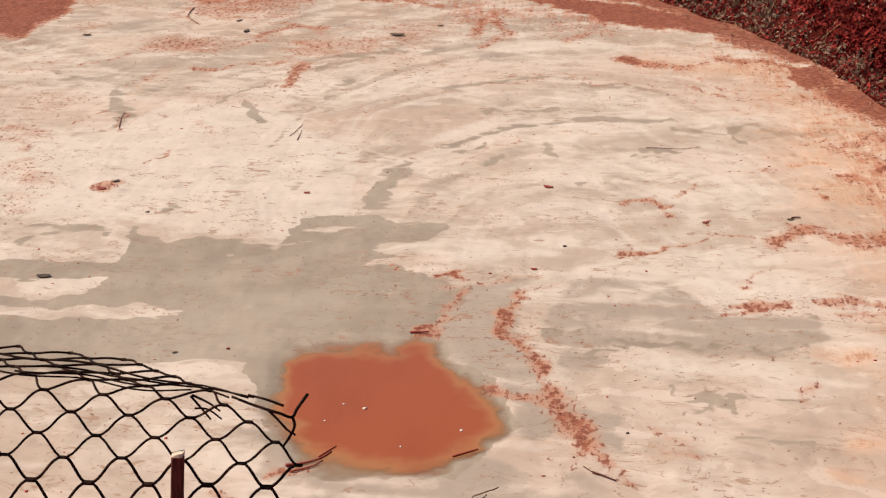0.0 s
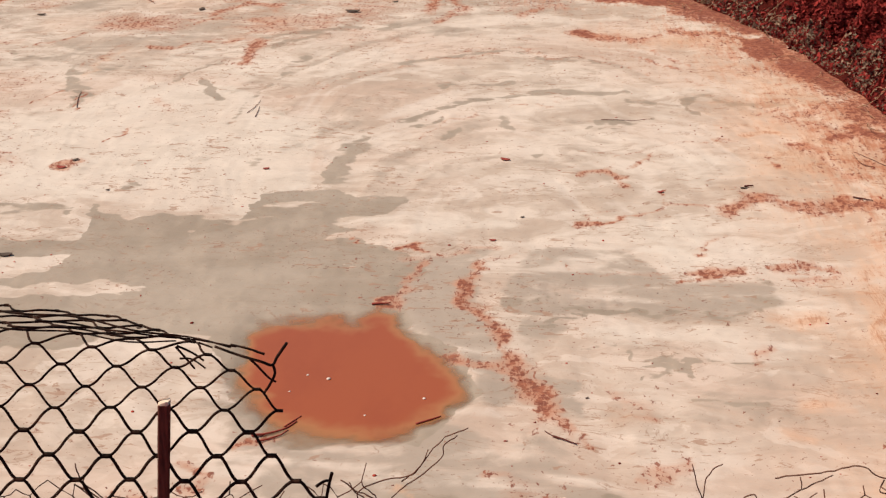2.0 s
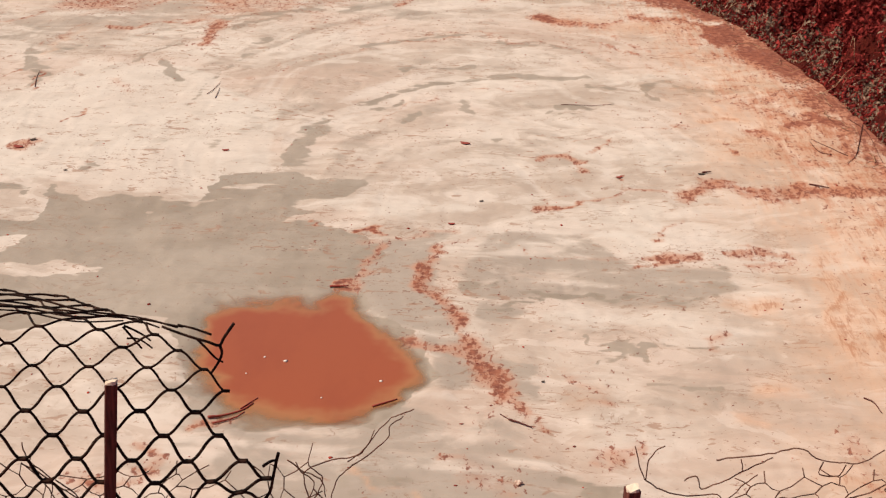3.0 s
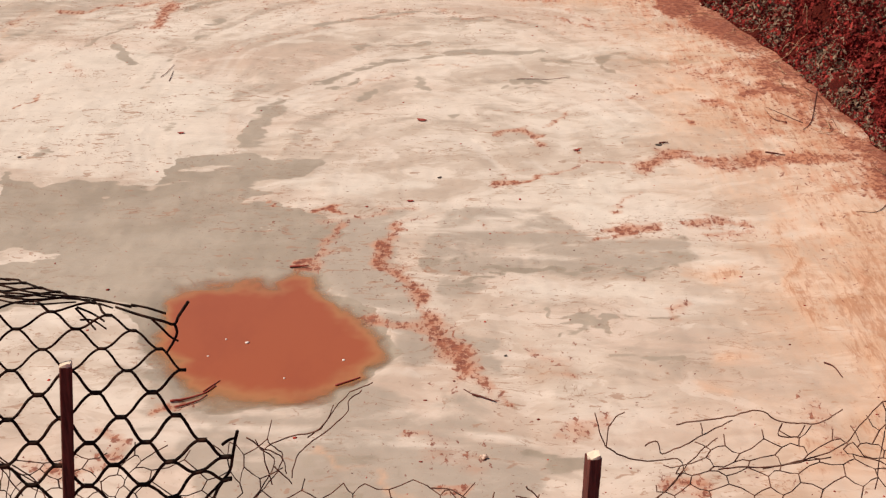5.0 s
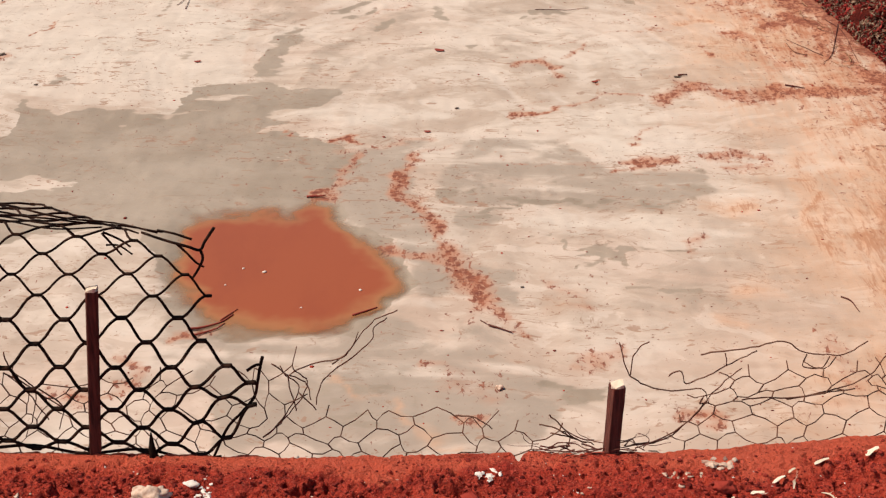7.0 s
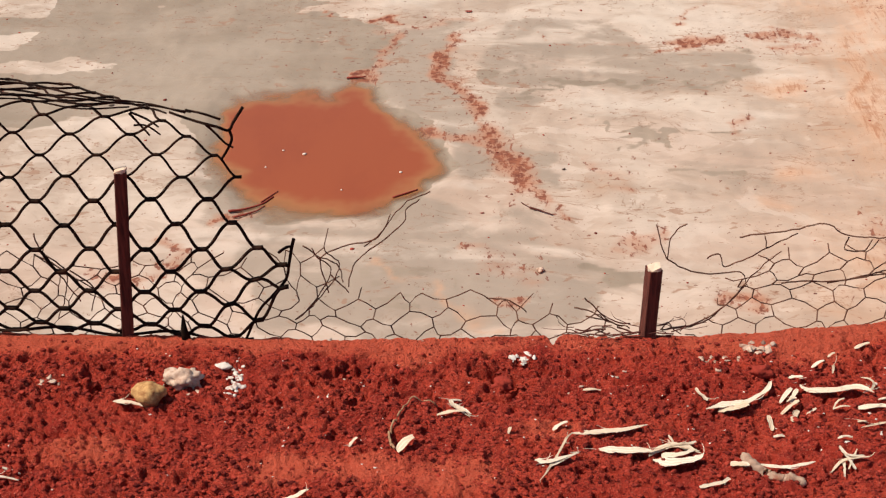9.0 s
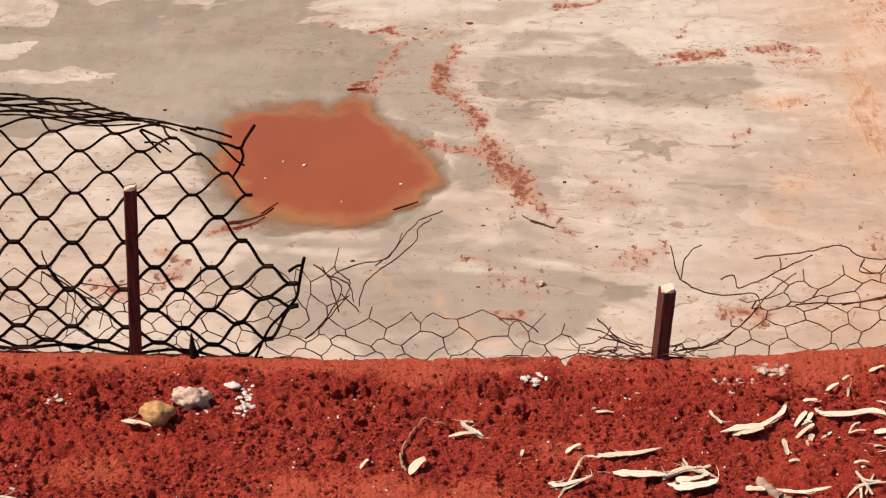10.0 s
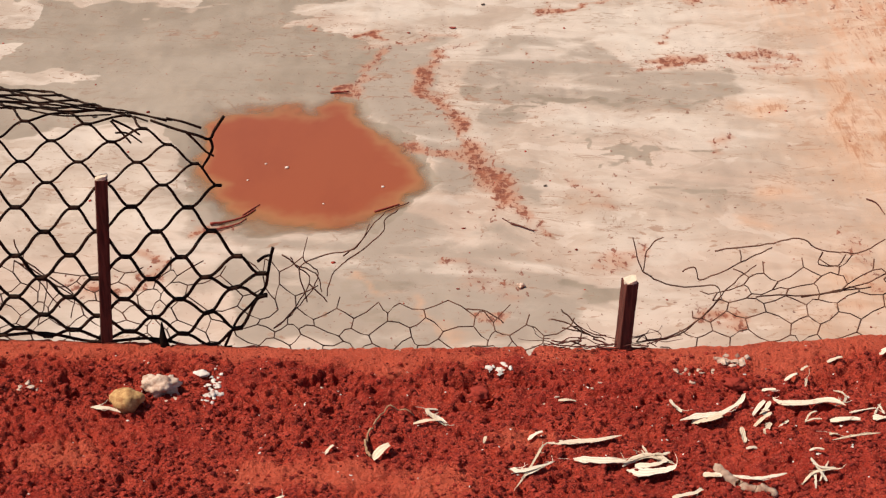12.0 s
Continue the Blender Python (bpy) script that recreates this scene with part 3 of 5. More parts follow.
# ochre spots and the thin runnel
marks.stroke("ochre", [(2.21, 13.85), (2.41, 13.99), (2.57, 13.94)], 0.049, 0.95)
marks.stroke("ochre", [(2.05, 9.8), (2.25, 9.85)], 0.042, 0.7)
marks.stroke("ochre", [(1.93, 8.59), (2.07, 8.61)], 0.044, 0.8)
marks.stroke("ochre", [(2.72, 10.11), (2.56, 9.72), (2.63, 9.51)], 0.049, 0.9)
marks.stroke("ochre", [(1.88, 8.61), (2.07, 8.62)], 0.052, 0.7)
marks.stroke("ochre", [(1.86, 9.84), (2.2, 9.86)], 0.042, 0.6)
marks.stroke("ochre", [(3.02, 8.81), (3.4, 8.46)], 0.114, 0.7)
marks.stroke("ochre", [(2.22, 7.57), (2.49, 7.43), (3.18, 7.83)], 0.101, 0.65)
marks.stroke("ochre", [(3.13, 10.92), (3.21, 10.06), (3.25, 9.48)], 0.173, 0.65)
marks.stroke("ochre", [(-0.64, 7.55), (-0.41, 7.34), (-0.26, 7.2)], 0.013, 0.9)
marks.stroke("ochre", [(-0.26, 7.2), (-0.15, 7.03), (-0.04, 6.9), (0.1, 6.83)], 0.018, 1.0)
# red stream beside the puddle
marks.stroke("rust", [(0.05, 10.94), (-0.12, 10.86), (-0.27, 10.68)], 0.026, 0.62)
marks.stroke("rust", [(-0.25, 10.71), (-0.35, 10.39)], 0.038, 0.85)
marks.stroke("rust", [(-0.36, 10.39), (-0.34, 10.06), (-0.22, 9.92)], 0.053, 1.0)
marks.stroke("rust", [(-0.27, 9.97), (-0.14, 9.75), (-0.03, 9.49)], 0.048, 1.0)
marks.stroke("rust", [(-0.02, 9.49), (-0.05, 9.32), (0.07, 9.17)], 0.031, 0.95)
marks.stroke("rust", [(0.04, 9.13), (0.14, 8.79)], 0.073, 1.0)
marks.stroke("rust", [(0.12, 8.82), (0.26, 8.51)], 0.068, 1.05)
marks.stroke("rust", [(0.28, 8.47), (0.41, 8.22)], 0.035, 0.85)
marks.stroke("rust", [(0.41, 8.22), (0.53, 8.01)], 0.021, 0.75)
marks.stroke("rust", [(-0.45, 9.23), (-0.29, 9.15)], 0.030, 1.0)
marks.stroke("rust", [(-0.29, 9.15), (-0.14, 9.08), (0.03, 8.97)], 0.030, 0.8)
marks.stroke("rust", [(-0.82, 10.81), (-0.63, 10.93), (-0.33, 11.08), (-0.06, 11.07)], 0.026, 0.55)
marks.stroke("rust", [(-0.87, 10.07), (-0.78, 10.39), (-0.69, 10.65), (-0.64, 10.78)], 0.039, 0.72)
marks.stroke("rust", [(-0.89, 11.05), (-0.77, 11.12), (-0.69, 11.01)], 0.027, 1.4)
marks.stroke("rust", [(-0.96, 10.03), (-0.87, 10.02)], 0.017, 1.3)
marks.stroke("rust", [(-1.28, 11.25), (-1.23, 11.22)], 0.013, 1.1)
marks.stroke("rust", [(-1.42, 8.25), (-1.28, 8.38)], 0.014, 0.95)
marks.stroke("rust", [(-1.67, 7.97), (-1.51, 8.07), (-1.42, 8.1)], 0.027, 0.85)
marks.stroke("rust", [(-0.49, 8.33), (-0.43, 8.39)], 0.012, 1.1)
# red wash on the far and right floor
marks.stroke("rust", [(0.74, 17.64), (0.97, 17.47)], 0.053, 1.25)
marks.stroke("rust", [(1, 17.48), (1.41, 17.25), (2.03, 17.69)], 0.060, 0.8)
marks.stroke("rust", [(2.09, 17.54), (2.69, 17.18)], 0.081, 0.8)
marks.stroke("rust", [(0.66, 12.83), (0.87, 12.91), (1.04, 12.5)], 0.030, 0.85)
marks.stroke("rust", [(1.07, 12.95), (1.3, 13.34)], 0.016, 0.6)
marks.stroke("rust", [(-2.95, 16.34), (-3.01, 16.92), (-2.95, 17.17)], 0.060, 1.05)
marks.stroke("rust", [(-3.74, 18.42), (-3.38, 19.03), (-2.99, 18.87)], 0.060, 0.85)
marks.stroke("rust", [(-3.85, 18.08), (-3.61, 18.32)], 0.036, 0.7)
marks.stroke("rust", [(-3.05, 18.78), (-2.84, 17.69)], 0.048, 0.5)
marks.stroke("rust", [(-0.99, 18.7), (-0.85, 19.82), (-0.6, 18.78)], 0.083, 0.85)
marks.stroke("rust", [(-0.92, 18.06), (-0.67, 18.72)], 0.057, 0.8)
marks.stroke("rust", [(-1.57, 20.21), (-2.03, 20.59)], 0.072, 0.95)
marks.stroke("rust", [(0.11, 18.48), (0.46, 18.84)], 0.065, 0.7)
marks.stroke("rust", [(-2.69, 20.55), (-2.33, 20.47)], 0.039, 1.0)
marks.stroke("rust", [(1.4, 16.6), (1.65, 16.32), (1.89, 16.08)], 0.019, 0.85)
marks.stroke("rust", [(1.6, 16.84), (1.96, 16.3)], 0.019, 0.7)
marks.stroke("rust", [(0.11, 16.98), (0.74, 16.56), (1.1, 16.31)], 0.019, 0.65)
marks.stroke("rust", [(1.82, 11.81), (1.97, 12.09), (2.25, 12.21), (2.53, 11.97), (2.75, 11.96)], 0.039, 0.9)
marks.stroke("rust", [(0.55, 11.6), (0.75, 11.59), (1.06, 11.79)], 0.014, 1.0)
marks.stroke("rust", [(1.06, 11.79), (1.34, 12.05), (1.69, 12.04)], 0.019, 0.8)
marks.stroke("rust", [(1.3, 12.12), (1.37, 12.48)], 0.010, 0.8)
marks.stroke("rust", [(1.28, 10.47), (1.5, 10.57), (1.78, 10.66)], 0.026, 0.95)
marks.stroke("rust", [(1.98, 10.75), (2.29, 10.82), (2.48, 10.73)], 0.031, 0.7)
marks.stroke("rust", [(2.19, 10.51), (2.4, 10.55)], 0.026, 0.65)
marks.stroke("rust", [(1.67, 9.3), (1.82, 9.41)], 0.031, 0.65)
marks.stroke("rust", [(0.68, 8.64), (0.87, 8.55), (0.91, 8.41)], 0.057, 0.55)
marks.stroke("rust", [(2.66, 13.58), (2.99, 13.3)], 0.064, 0.7)
marks.stroke("rust", [(2.84, 14.46), (3.28, 14.7)], 0.064, 0.7)
marks.stroke("rust", [(3.11, 15.4), (3.34, 15.03)], 0.048, 0.9)
marks.stroke("rust", [(-5.24, 13.4), (-5, 13.33), (-4.69, 13.23)], 0.039, 0.6)
marks.stroke("rust", [(-5.61, 14.42), (-5.16, 13.96)], 0.047, 0.5)
marks.stroke("rust", [(-3.72, 14.92), (-3.46, 14.56)], 0.058, 0.42)
marks.stroke("rust", [(-4.92, 19.59), (-4.65, 19.08)], 0.016, 0.9)
marks.stroke("rust", [(-4.2, 16.85), (-3.74, 17.2), (-3.21, 17.23)], 0.017, 0.75)
marks.stroke("rust", [(-5.66, 16.84), (-5.12, 17.55)], 0.017, 0.7)
marks.stroke("rust", [(-4.95, 14.75), (-4.75, 15.2)], 0.012, 1.0)
marks.stroke("rust", [(-4.4, 14.59), (-4.53, 15.17)], 0.012, 1.1)
marks.stroke("rust", [(-3.89, 13.57), (-3.74, 13.91)], 0.012, 1.0)
marks.stroke("rust", [(-4.5, 17), (-4.66, 16.35)], 0.033, 0.55)
marks.patch("rust", [(2.63, 17.25), (3.04, 17.4), (3.17, 16.93), (3.03, 16.36), (2.7, 16.34), (2.59, 16.71)], 0.040, 1.15)
marks.patch("rust", [(-0.68, 21.01), (0.18, 20.71), (1.23, 20.1), (2.23, 19), (2.8, 18.01), (2.7, 17.78), (2.2, 18.65), (1.18, 19.02), (0.4, 19.74)], 0.048, 1.35)
marks.stroke("rust", [(3.07, 13.75), (3.33, 13.97), (3.58, 13.71)], 0.062, 1.2)
marks.stroke("rust", [(3.54, 13.68), (3.46, 12.88)], 0.064, 0.9)
marks.stroke("rust", [(3.39, 15.07), (3.6, 14.34), (3.67, 13.5)], 0.040, 0.8)
marks.stroke("rust", [(3.63, 13.34), (3.64, 12.65), (3.76, 12.07)], 0.078, 1.05)
marks.stroke("rust", [(3.76, 12.07), (3.78, 11.29), (3.79, 10.54)], 0.062, 1.1)
marks.stroke("rust", [(3.79, 10.54), (3.72, 9.72), (3.69, 9.35)], 0.051, 1.0)
marks.stroke("rust", [(1.82, 11.91), (2.06, 12.19), (2.3, 12.18), (2.6, 11.88)], 0.044, 0.9)
marks.stroke("rust", [(2.83, 12.21), (3.16, 12.02), (3.64, 12.08)], 0.049, 0.95)
marks.stroke("rust", [(2.74, 14.41), (3.07, 14.06)], 0.068, 0.65)
marks.stroke("rust", [(2.91, 13.24), (3.31, 12.9), (3.54, 12.58)], 0.085, 0.55)
marks.stroke("rust", [(2.37, 13.2), (2.43, 13)], 0.021, 0.8)
marks.stroke("rust", [(1.47, 10.99), (1.57, 11.22), (1.75, 11.39)], 0.014, 0.6)
marks.stroke("rust", [(2.09, 10.67), (2.47, 10.58)], 0.022, 0.6)
marks.stroke("rust", [(1.32, 7.15), (1.57, 7.11)], 0.019, 0.8)
marks.stroke("rust", [(2.34, 7.92), (2.34, 7.56)], 0.061, 0.55)
# old drag arcs
marks.stroke("rust", [(-2.44, 14.86), (-1.71, 15.69), (-0.84, 16.46), (0.1, 16.77), (1.04, 16.58), (1.6, 15.79)], 0.012, 0.52)
marks.stroke("rust", [(-2.06, 15.52), (-1.39, 16.2), (-0.54, 16.76), (0.36, 16.95), (1.23, 16.59)], 0.013, 0.52)
marks.stroke("rust", [(-0.96, 13.67), (-0.67, 14.24), (-0.12, 14.76), (0.68, 15.06)], 0.011, 0.52)
marks.stroke("rust", [(-4.8, 12.43), (-4.51, 12.67)], 0.01, 0.52)
marks.stroke("rust", [(0.93, 13.24), (1.69, 13.68), (2.31, 13.64)], 0.011, 0.52)
marks.stroke("rust", [(-2.36, 14.35), (-1.87, 14.03)], 0.011, 0.52)
marks.stroke("rust", [(0.64, 17.76), (1.31, 16.82), (1.7, 16.22)], 0.013, 0.52)
marks.stroke("rust", [(1.36, 16.6), (2.04, 15.48)], 0.012, 0.52)
marks.stroke("rust", [(-5.08, 15.54), (-4.7, 16.46)], 0.013, 0.52)
marks.stroke("rust", [(-3.36, 18.05), (-2.56, 18.38)], 0.014, 0.52)
marks.stroke("rust", [(0.11, 11), (0.54, 10.61), (1.16, 10.6)], 0.009, 0.52)
marks.stroke("rust", [(0.66, 11.73), (1, 11.88)], 0.009, 0.52)
marks.stroke("rust", [(3.05, 11.54), (3.05, 10.6)], 0.012, 0.5)
marks.stroke("rust", [(3.25, 11.4), (3.24, 10.16)], 0.011, 0.5)
marks.stroke("rust", [(3.35, 10.92), (3.35, 9.66)], 0.011, 0.5)
marks.stroke("rust", [(3.36, 9.85), (3.36, 8.79)], 0.01, 0.5)
marks.stroke("rust", [(2.78, 8.51), (2.82, 7.53)], 0.009, 0.5)
marks.stroke("rust", [(3.08, 8.49), (3.1, 7.58)], 0.009, 0.5)
marks.stroke("rust", [(2.28, 8.11), (2.29, 7.57)], 0.009, 0.5)
rim = beyond_rim(GX, GY) + 0.25 * vnoise(GX, GY, 0.8, 51) + 0.12 * vnoise(GX, GY, 0.25, 52)
marks.v["ochre"] = marks.v["ochre"] + 0.2 * smooth(rim, -2.4, -0.3) + (0.32 + 0.16 * vnoise(GX, GY, 0.6, 54)) * smooth(GX, -0.3, 2.6)
marks.v["rust"] = np.maximum(marks.v["rust"], smooth(GY, 7.5, 12.0) * (0.36 + 0.35 * vnoise(GX, GY, 0.5, 53)) * smooth(rim, -1.5, -0.25) + (0.45 + 0.3 * smooth(GY, 8.5, 12.0)) * smooth(rim, -0.38, -0.08))
far_floor = smooth(GY - 0.5 * GX, 16.0, 20.0)
marks.v["damp"] = np.maximum(marks.v["damp"], far_floor * (0.35 + 0.45 * vnoise(GX, GY, 0.7, 71)))
marks.v["rust"] = np.maximum(marks.v["rust"], far_floor * (0.3 + 0.4 * vnoise(GX, GY * 0.7, 0.6, 72)))
marks.v["ochre"] = np.maximum(marks.v["ochre"], far_floor * (0.25 + 0.3 * vnoise(GX, GY, 0.9, 73)))
marks.stroke("damp", POOL + POOL[:1], 0.07, 1.0, 0.14)
# drag marks: arcs swept round the far half, level streaks in the near half
arc_x, arc_y = GX - 0.2 + 0.25 * vnoise(GX, GY, 1.3, 61), (GY - 11.0 + 0.4 * vnoise(GX, GY, 1.1, 62)) * 0.55
turned, out = np.arctan2(arc_x, np.maximum(arc_y, 0.5)) * 2.2, np.hypot(arc_x, arc_y)
level = (GY + 0.12 * GX + 0.15 * vnoise(GX, GY, 1.2, 63)) * 0.5
arcs = sum(w * vnoise(turned * f, out, c, n) for w, f, c, n in ((0.5, 0.17, 0.16, 64), (0.35, 0.1, 0.07, 65), (0.2, 0.1, 0.055, 66)))
streaks = sum(w * vnoise(GX * f, level, c, n) for w, f, c, n in ((0.5, 0.17, 0.14, 67), (0.35, 0.12, 0.06, 68), (0.25, 0.1, 0.04, 69)))
far_half = smooth(GY, 11.0, 12.8)
field(pit_floor, "flow", (arcs * far_half + streaks * (1 - far_half)) * (0.45 + 0.55 * smooth(GX, -4.0, -1.5)))
field(pit_floor, "edge", smooth(rim, -2.6, -0.5))
for key, value in marks.v.items():
    field(pit_floor, key, value)

# ---------------------------------------------------------------- puddle
def build_puddle():
    ob, gx, gy = grid_mesh("puddle", np.arange(-2.2, 0.15, 0.012), np.arange(7.5, 10.5, 0.025), lambda x, y: np.full_like(x, WATER_LEVEL), WATER)
    field(ob, "depth", WATER_LEVEL - floor_height(gx, gy) + np.where(gy < 8.9, 0.006, 0.003) * np.clip(8.9 - gy, -1, 1))
    return tagged(ob, "shallow orange-brown puddle of muddy rainwater on pale clay", "puddle", kind="structure")


build_puddle()


# ---------------------------------------------------------------- stakes
def build_stake(base, top, width, depth):
    e = thing("wooden_stake", "dark weathered wooden stake with a pale split top", "stake", "fence stakes", base)
    axis = Vector(top) - Vector(base)
    bm = bmesh.new()
    rings = []
    for k in range(13):
        f = -0.3 + 1.3 * k / 12
        c = axis * f
        w = 1 + 0.012 * math.sin(k * 2.1) + 0.02 * math.sin(k * 0.7)
        rings.append([bm.verts.new(c + Matrix.Rotation(radians(16), 3, "Z") @ Vector((sx * width / 2 * w, sy * depth / 2 * w, 0)))
                      for sx, sy in ((-1, -0.9), (-0.9, -1), (0.9, -1), (1, -0.88), (1, 0.9), (0.92, 1), (-0.92, 1), (-1, 0.88))])
    for a, b in zip(rings, rings[1:]):
        for i in range(8):
            bm.faces.new((a[i], a[(i + 1) % 8], b[(i + 1) % 8], b[i]))
    bm.faces.new(rings[-1])
    part("post", bm, WOOD, e, smooth_faces=False)
    bm = bmesh.new()
    rng = random.Random(int(base[0] * 100))
    low, high = [], []
    for i in range(10):
        a = i / 10 * math.tau
        x = max(-1, min(1, 1.35 * math.cos(a))) * width * 0.5
        y = max(-1, min(1, 1.35 * math.sin(a))) * depth * 0.5
        low.append(bm.verts.new((axis.x + x * 0.96, axis.y + y * 0.96, axis.z - 0.001)))
        high.append(bm.verts.new((axis.x + x * 0.9, axis.y + y * 0.9, axis.z + 0.001 + rng.uniform(0, 0.005) + 0.006 * x / width)))
    for i in range(10):
        bm.faces.new((low[i], low[(i + 1) % 10], high[(i + 1) % 10], high[i]))
    bm.faces.new(high)
    part("split_top", bm, CUT, e, "pale freshly split end grain", smooth_faces=False)
    return e


build_stake((-0.664, 2.54, -0.02), (-0.629, 2.53, 0.354), 0.022, 0.022)
build_stake((0.331, 2.54, -0.02), (0.337, 2.55, 0.136), 0.025, 0.027)
# ---------------------------------------------------------------- netting
def tube(bm, pts, radius, sides=5, taper=1.0):
    """A round strand along pts."""
    pts = [Vector(p) for p in pts]
    rings = []
    for i, p in enumerate(pts):
        d = (pts[min(i + 1, len(pts) - 1)] - pts[max(i - 1, 0)]).normalized()
        a = d.orthogonal().normalized()
        b = d.cross(a)
        r = radius * (1 + (taper - 1) * i / max(1, len(pts) - 1))
        rings.append([bm.verts.new(p + (a * math.cos(k / sides * math.tau) + b * math.sin(k / sides * math.tau)) * r) for k in range(sides)])
    for u, v in zip(rings, rings[1:]):
        # the rings may start at different angles: join each corner to its nearest
        s = min(range(sides), key=lambda q: (v[q].co - u[0].co).length)
        turn = 1 if (v[(s + 1) % sides].co - u[1].co).length <= (v[(s - 1) % sides].co - u[1].co).length else -1
        for k in range(sides):
            bm.faces.new((u[k], u[(k + 1) % sides], v[(s + turn * (k + 1)) % sides], v[(s + turn * k) % sides]))
    for ring in (rings[0], rings[-1]):
        bm.faces.new(ring)
    bmesh.ops.recalc_face_normals(bm, faces=bm.faces[-(len(rings) * sides + 2):]) if len(bm.faces) < 400 else None


def curve_through(pts, steps=5):
    """A smooth run of points through pts."""
    pts = [Vector(p) for p in pts]
    ext = [pts[0] * 2 - pts[1], *pts, pts[-1] * 2 - pts[-2]]
    out = []
    for p0, p1, p2, p3 in zip(ext, ext[1:], ext[2:], ext[3:]):
        for s in range(steps):
            t = s / steps
            out.append(0.5 * (2 * p1 + (p2 - p0) * t + (2 * p0 - 5 * p1 + 4 * p2 - p3) * t * t + (3 * p1 - p0 - 3 * p2 + p3) * t**3))
    return out + [pts[-1]]


PITCH = 0.1045
# heights of the rows of knots above the soil, closing up towards the sagging foot
ROWS = (0.004, 0.022, 0.054, 0.094, 0.137, 0.186, 0.239, 0.290, 0.339, 0.383, 0.421, 0.452)
FOLD = len(ROWS) - 1


def net_point(x, j):
    """The sheet of netting at row j: upright from the soil, its upper edge flopped over away from the path."""
    hitch = 0.05 * max(0.0, min(1.0, (x + 0.50) / 0.15)) * math.exp(-((j - 2.2) / 1.6) ** 2)
    foot = -0.02 * max(0.0, min(1.0, (x + 0.75) / 0.33)) * max(0.0, 1 - j / 2.5)
    k = max(0.0, j - FOLD)
    f = min(j, FOLD)
    i = min(int(f), FOLD - 1)
    z = ROWS[i] + (ROWS[i + 1] - ROWS[i]) * (f - i)
    over = 0.047 * k
    lean = -0.08 * (x + 0.55) * smooth_step((j - 9.0) / 3.0)
    w = noise.noise((x * 6, j * 0.3, 0))
    crumple = min(1.0, k) * noise.noise((x * 9, j * 0.9, 3))
    return Vector((x + 0.003 * w + 0.01 * crumple, 2.535 + 0.008 * noise.noise((x * 4, j * 0.25, 7)) + over * 0.95,
                   z + hitch + foot + lean + 0.014 * (1 - math.exp(-k * 1.5)) - over * 0.31 + 0.006 * crumple))


def smooth_step(v):
    v = max(0.0, min(1.0, v))
    return v * v * (3 - 2 * v)


def net_edge(j):
    return {0: -0.46, 1: -0.40, 2: -0.345, 3: -0.395, 4: -0.35, 5: -0.39, 6: -0.445, 7: -0.475, 8: -0.42, 9: -0.46, 10: -0.495, 11: -0.50}.get(j, -0.50 - 0.05 * (j - 11))


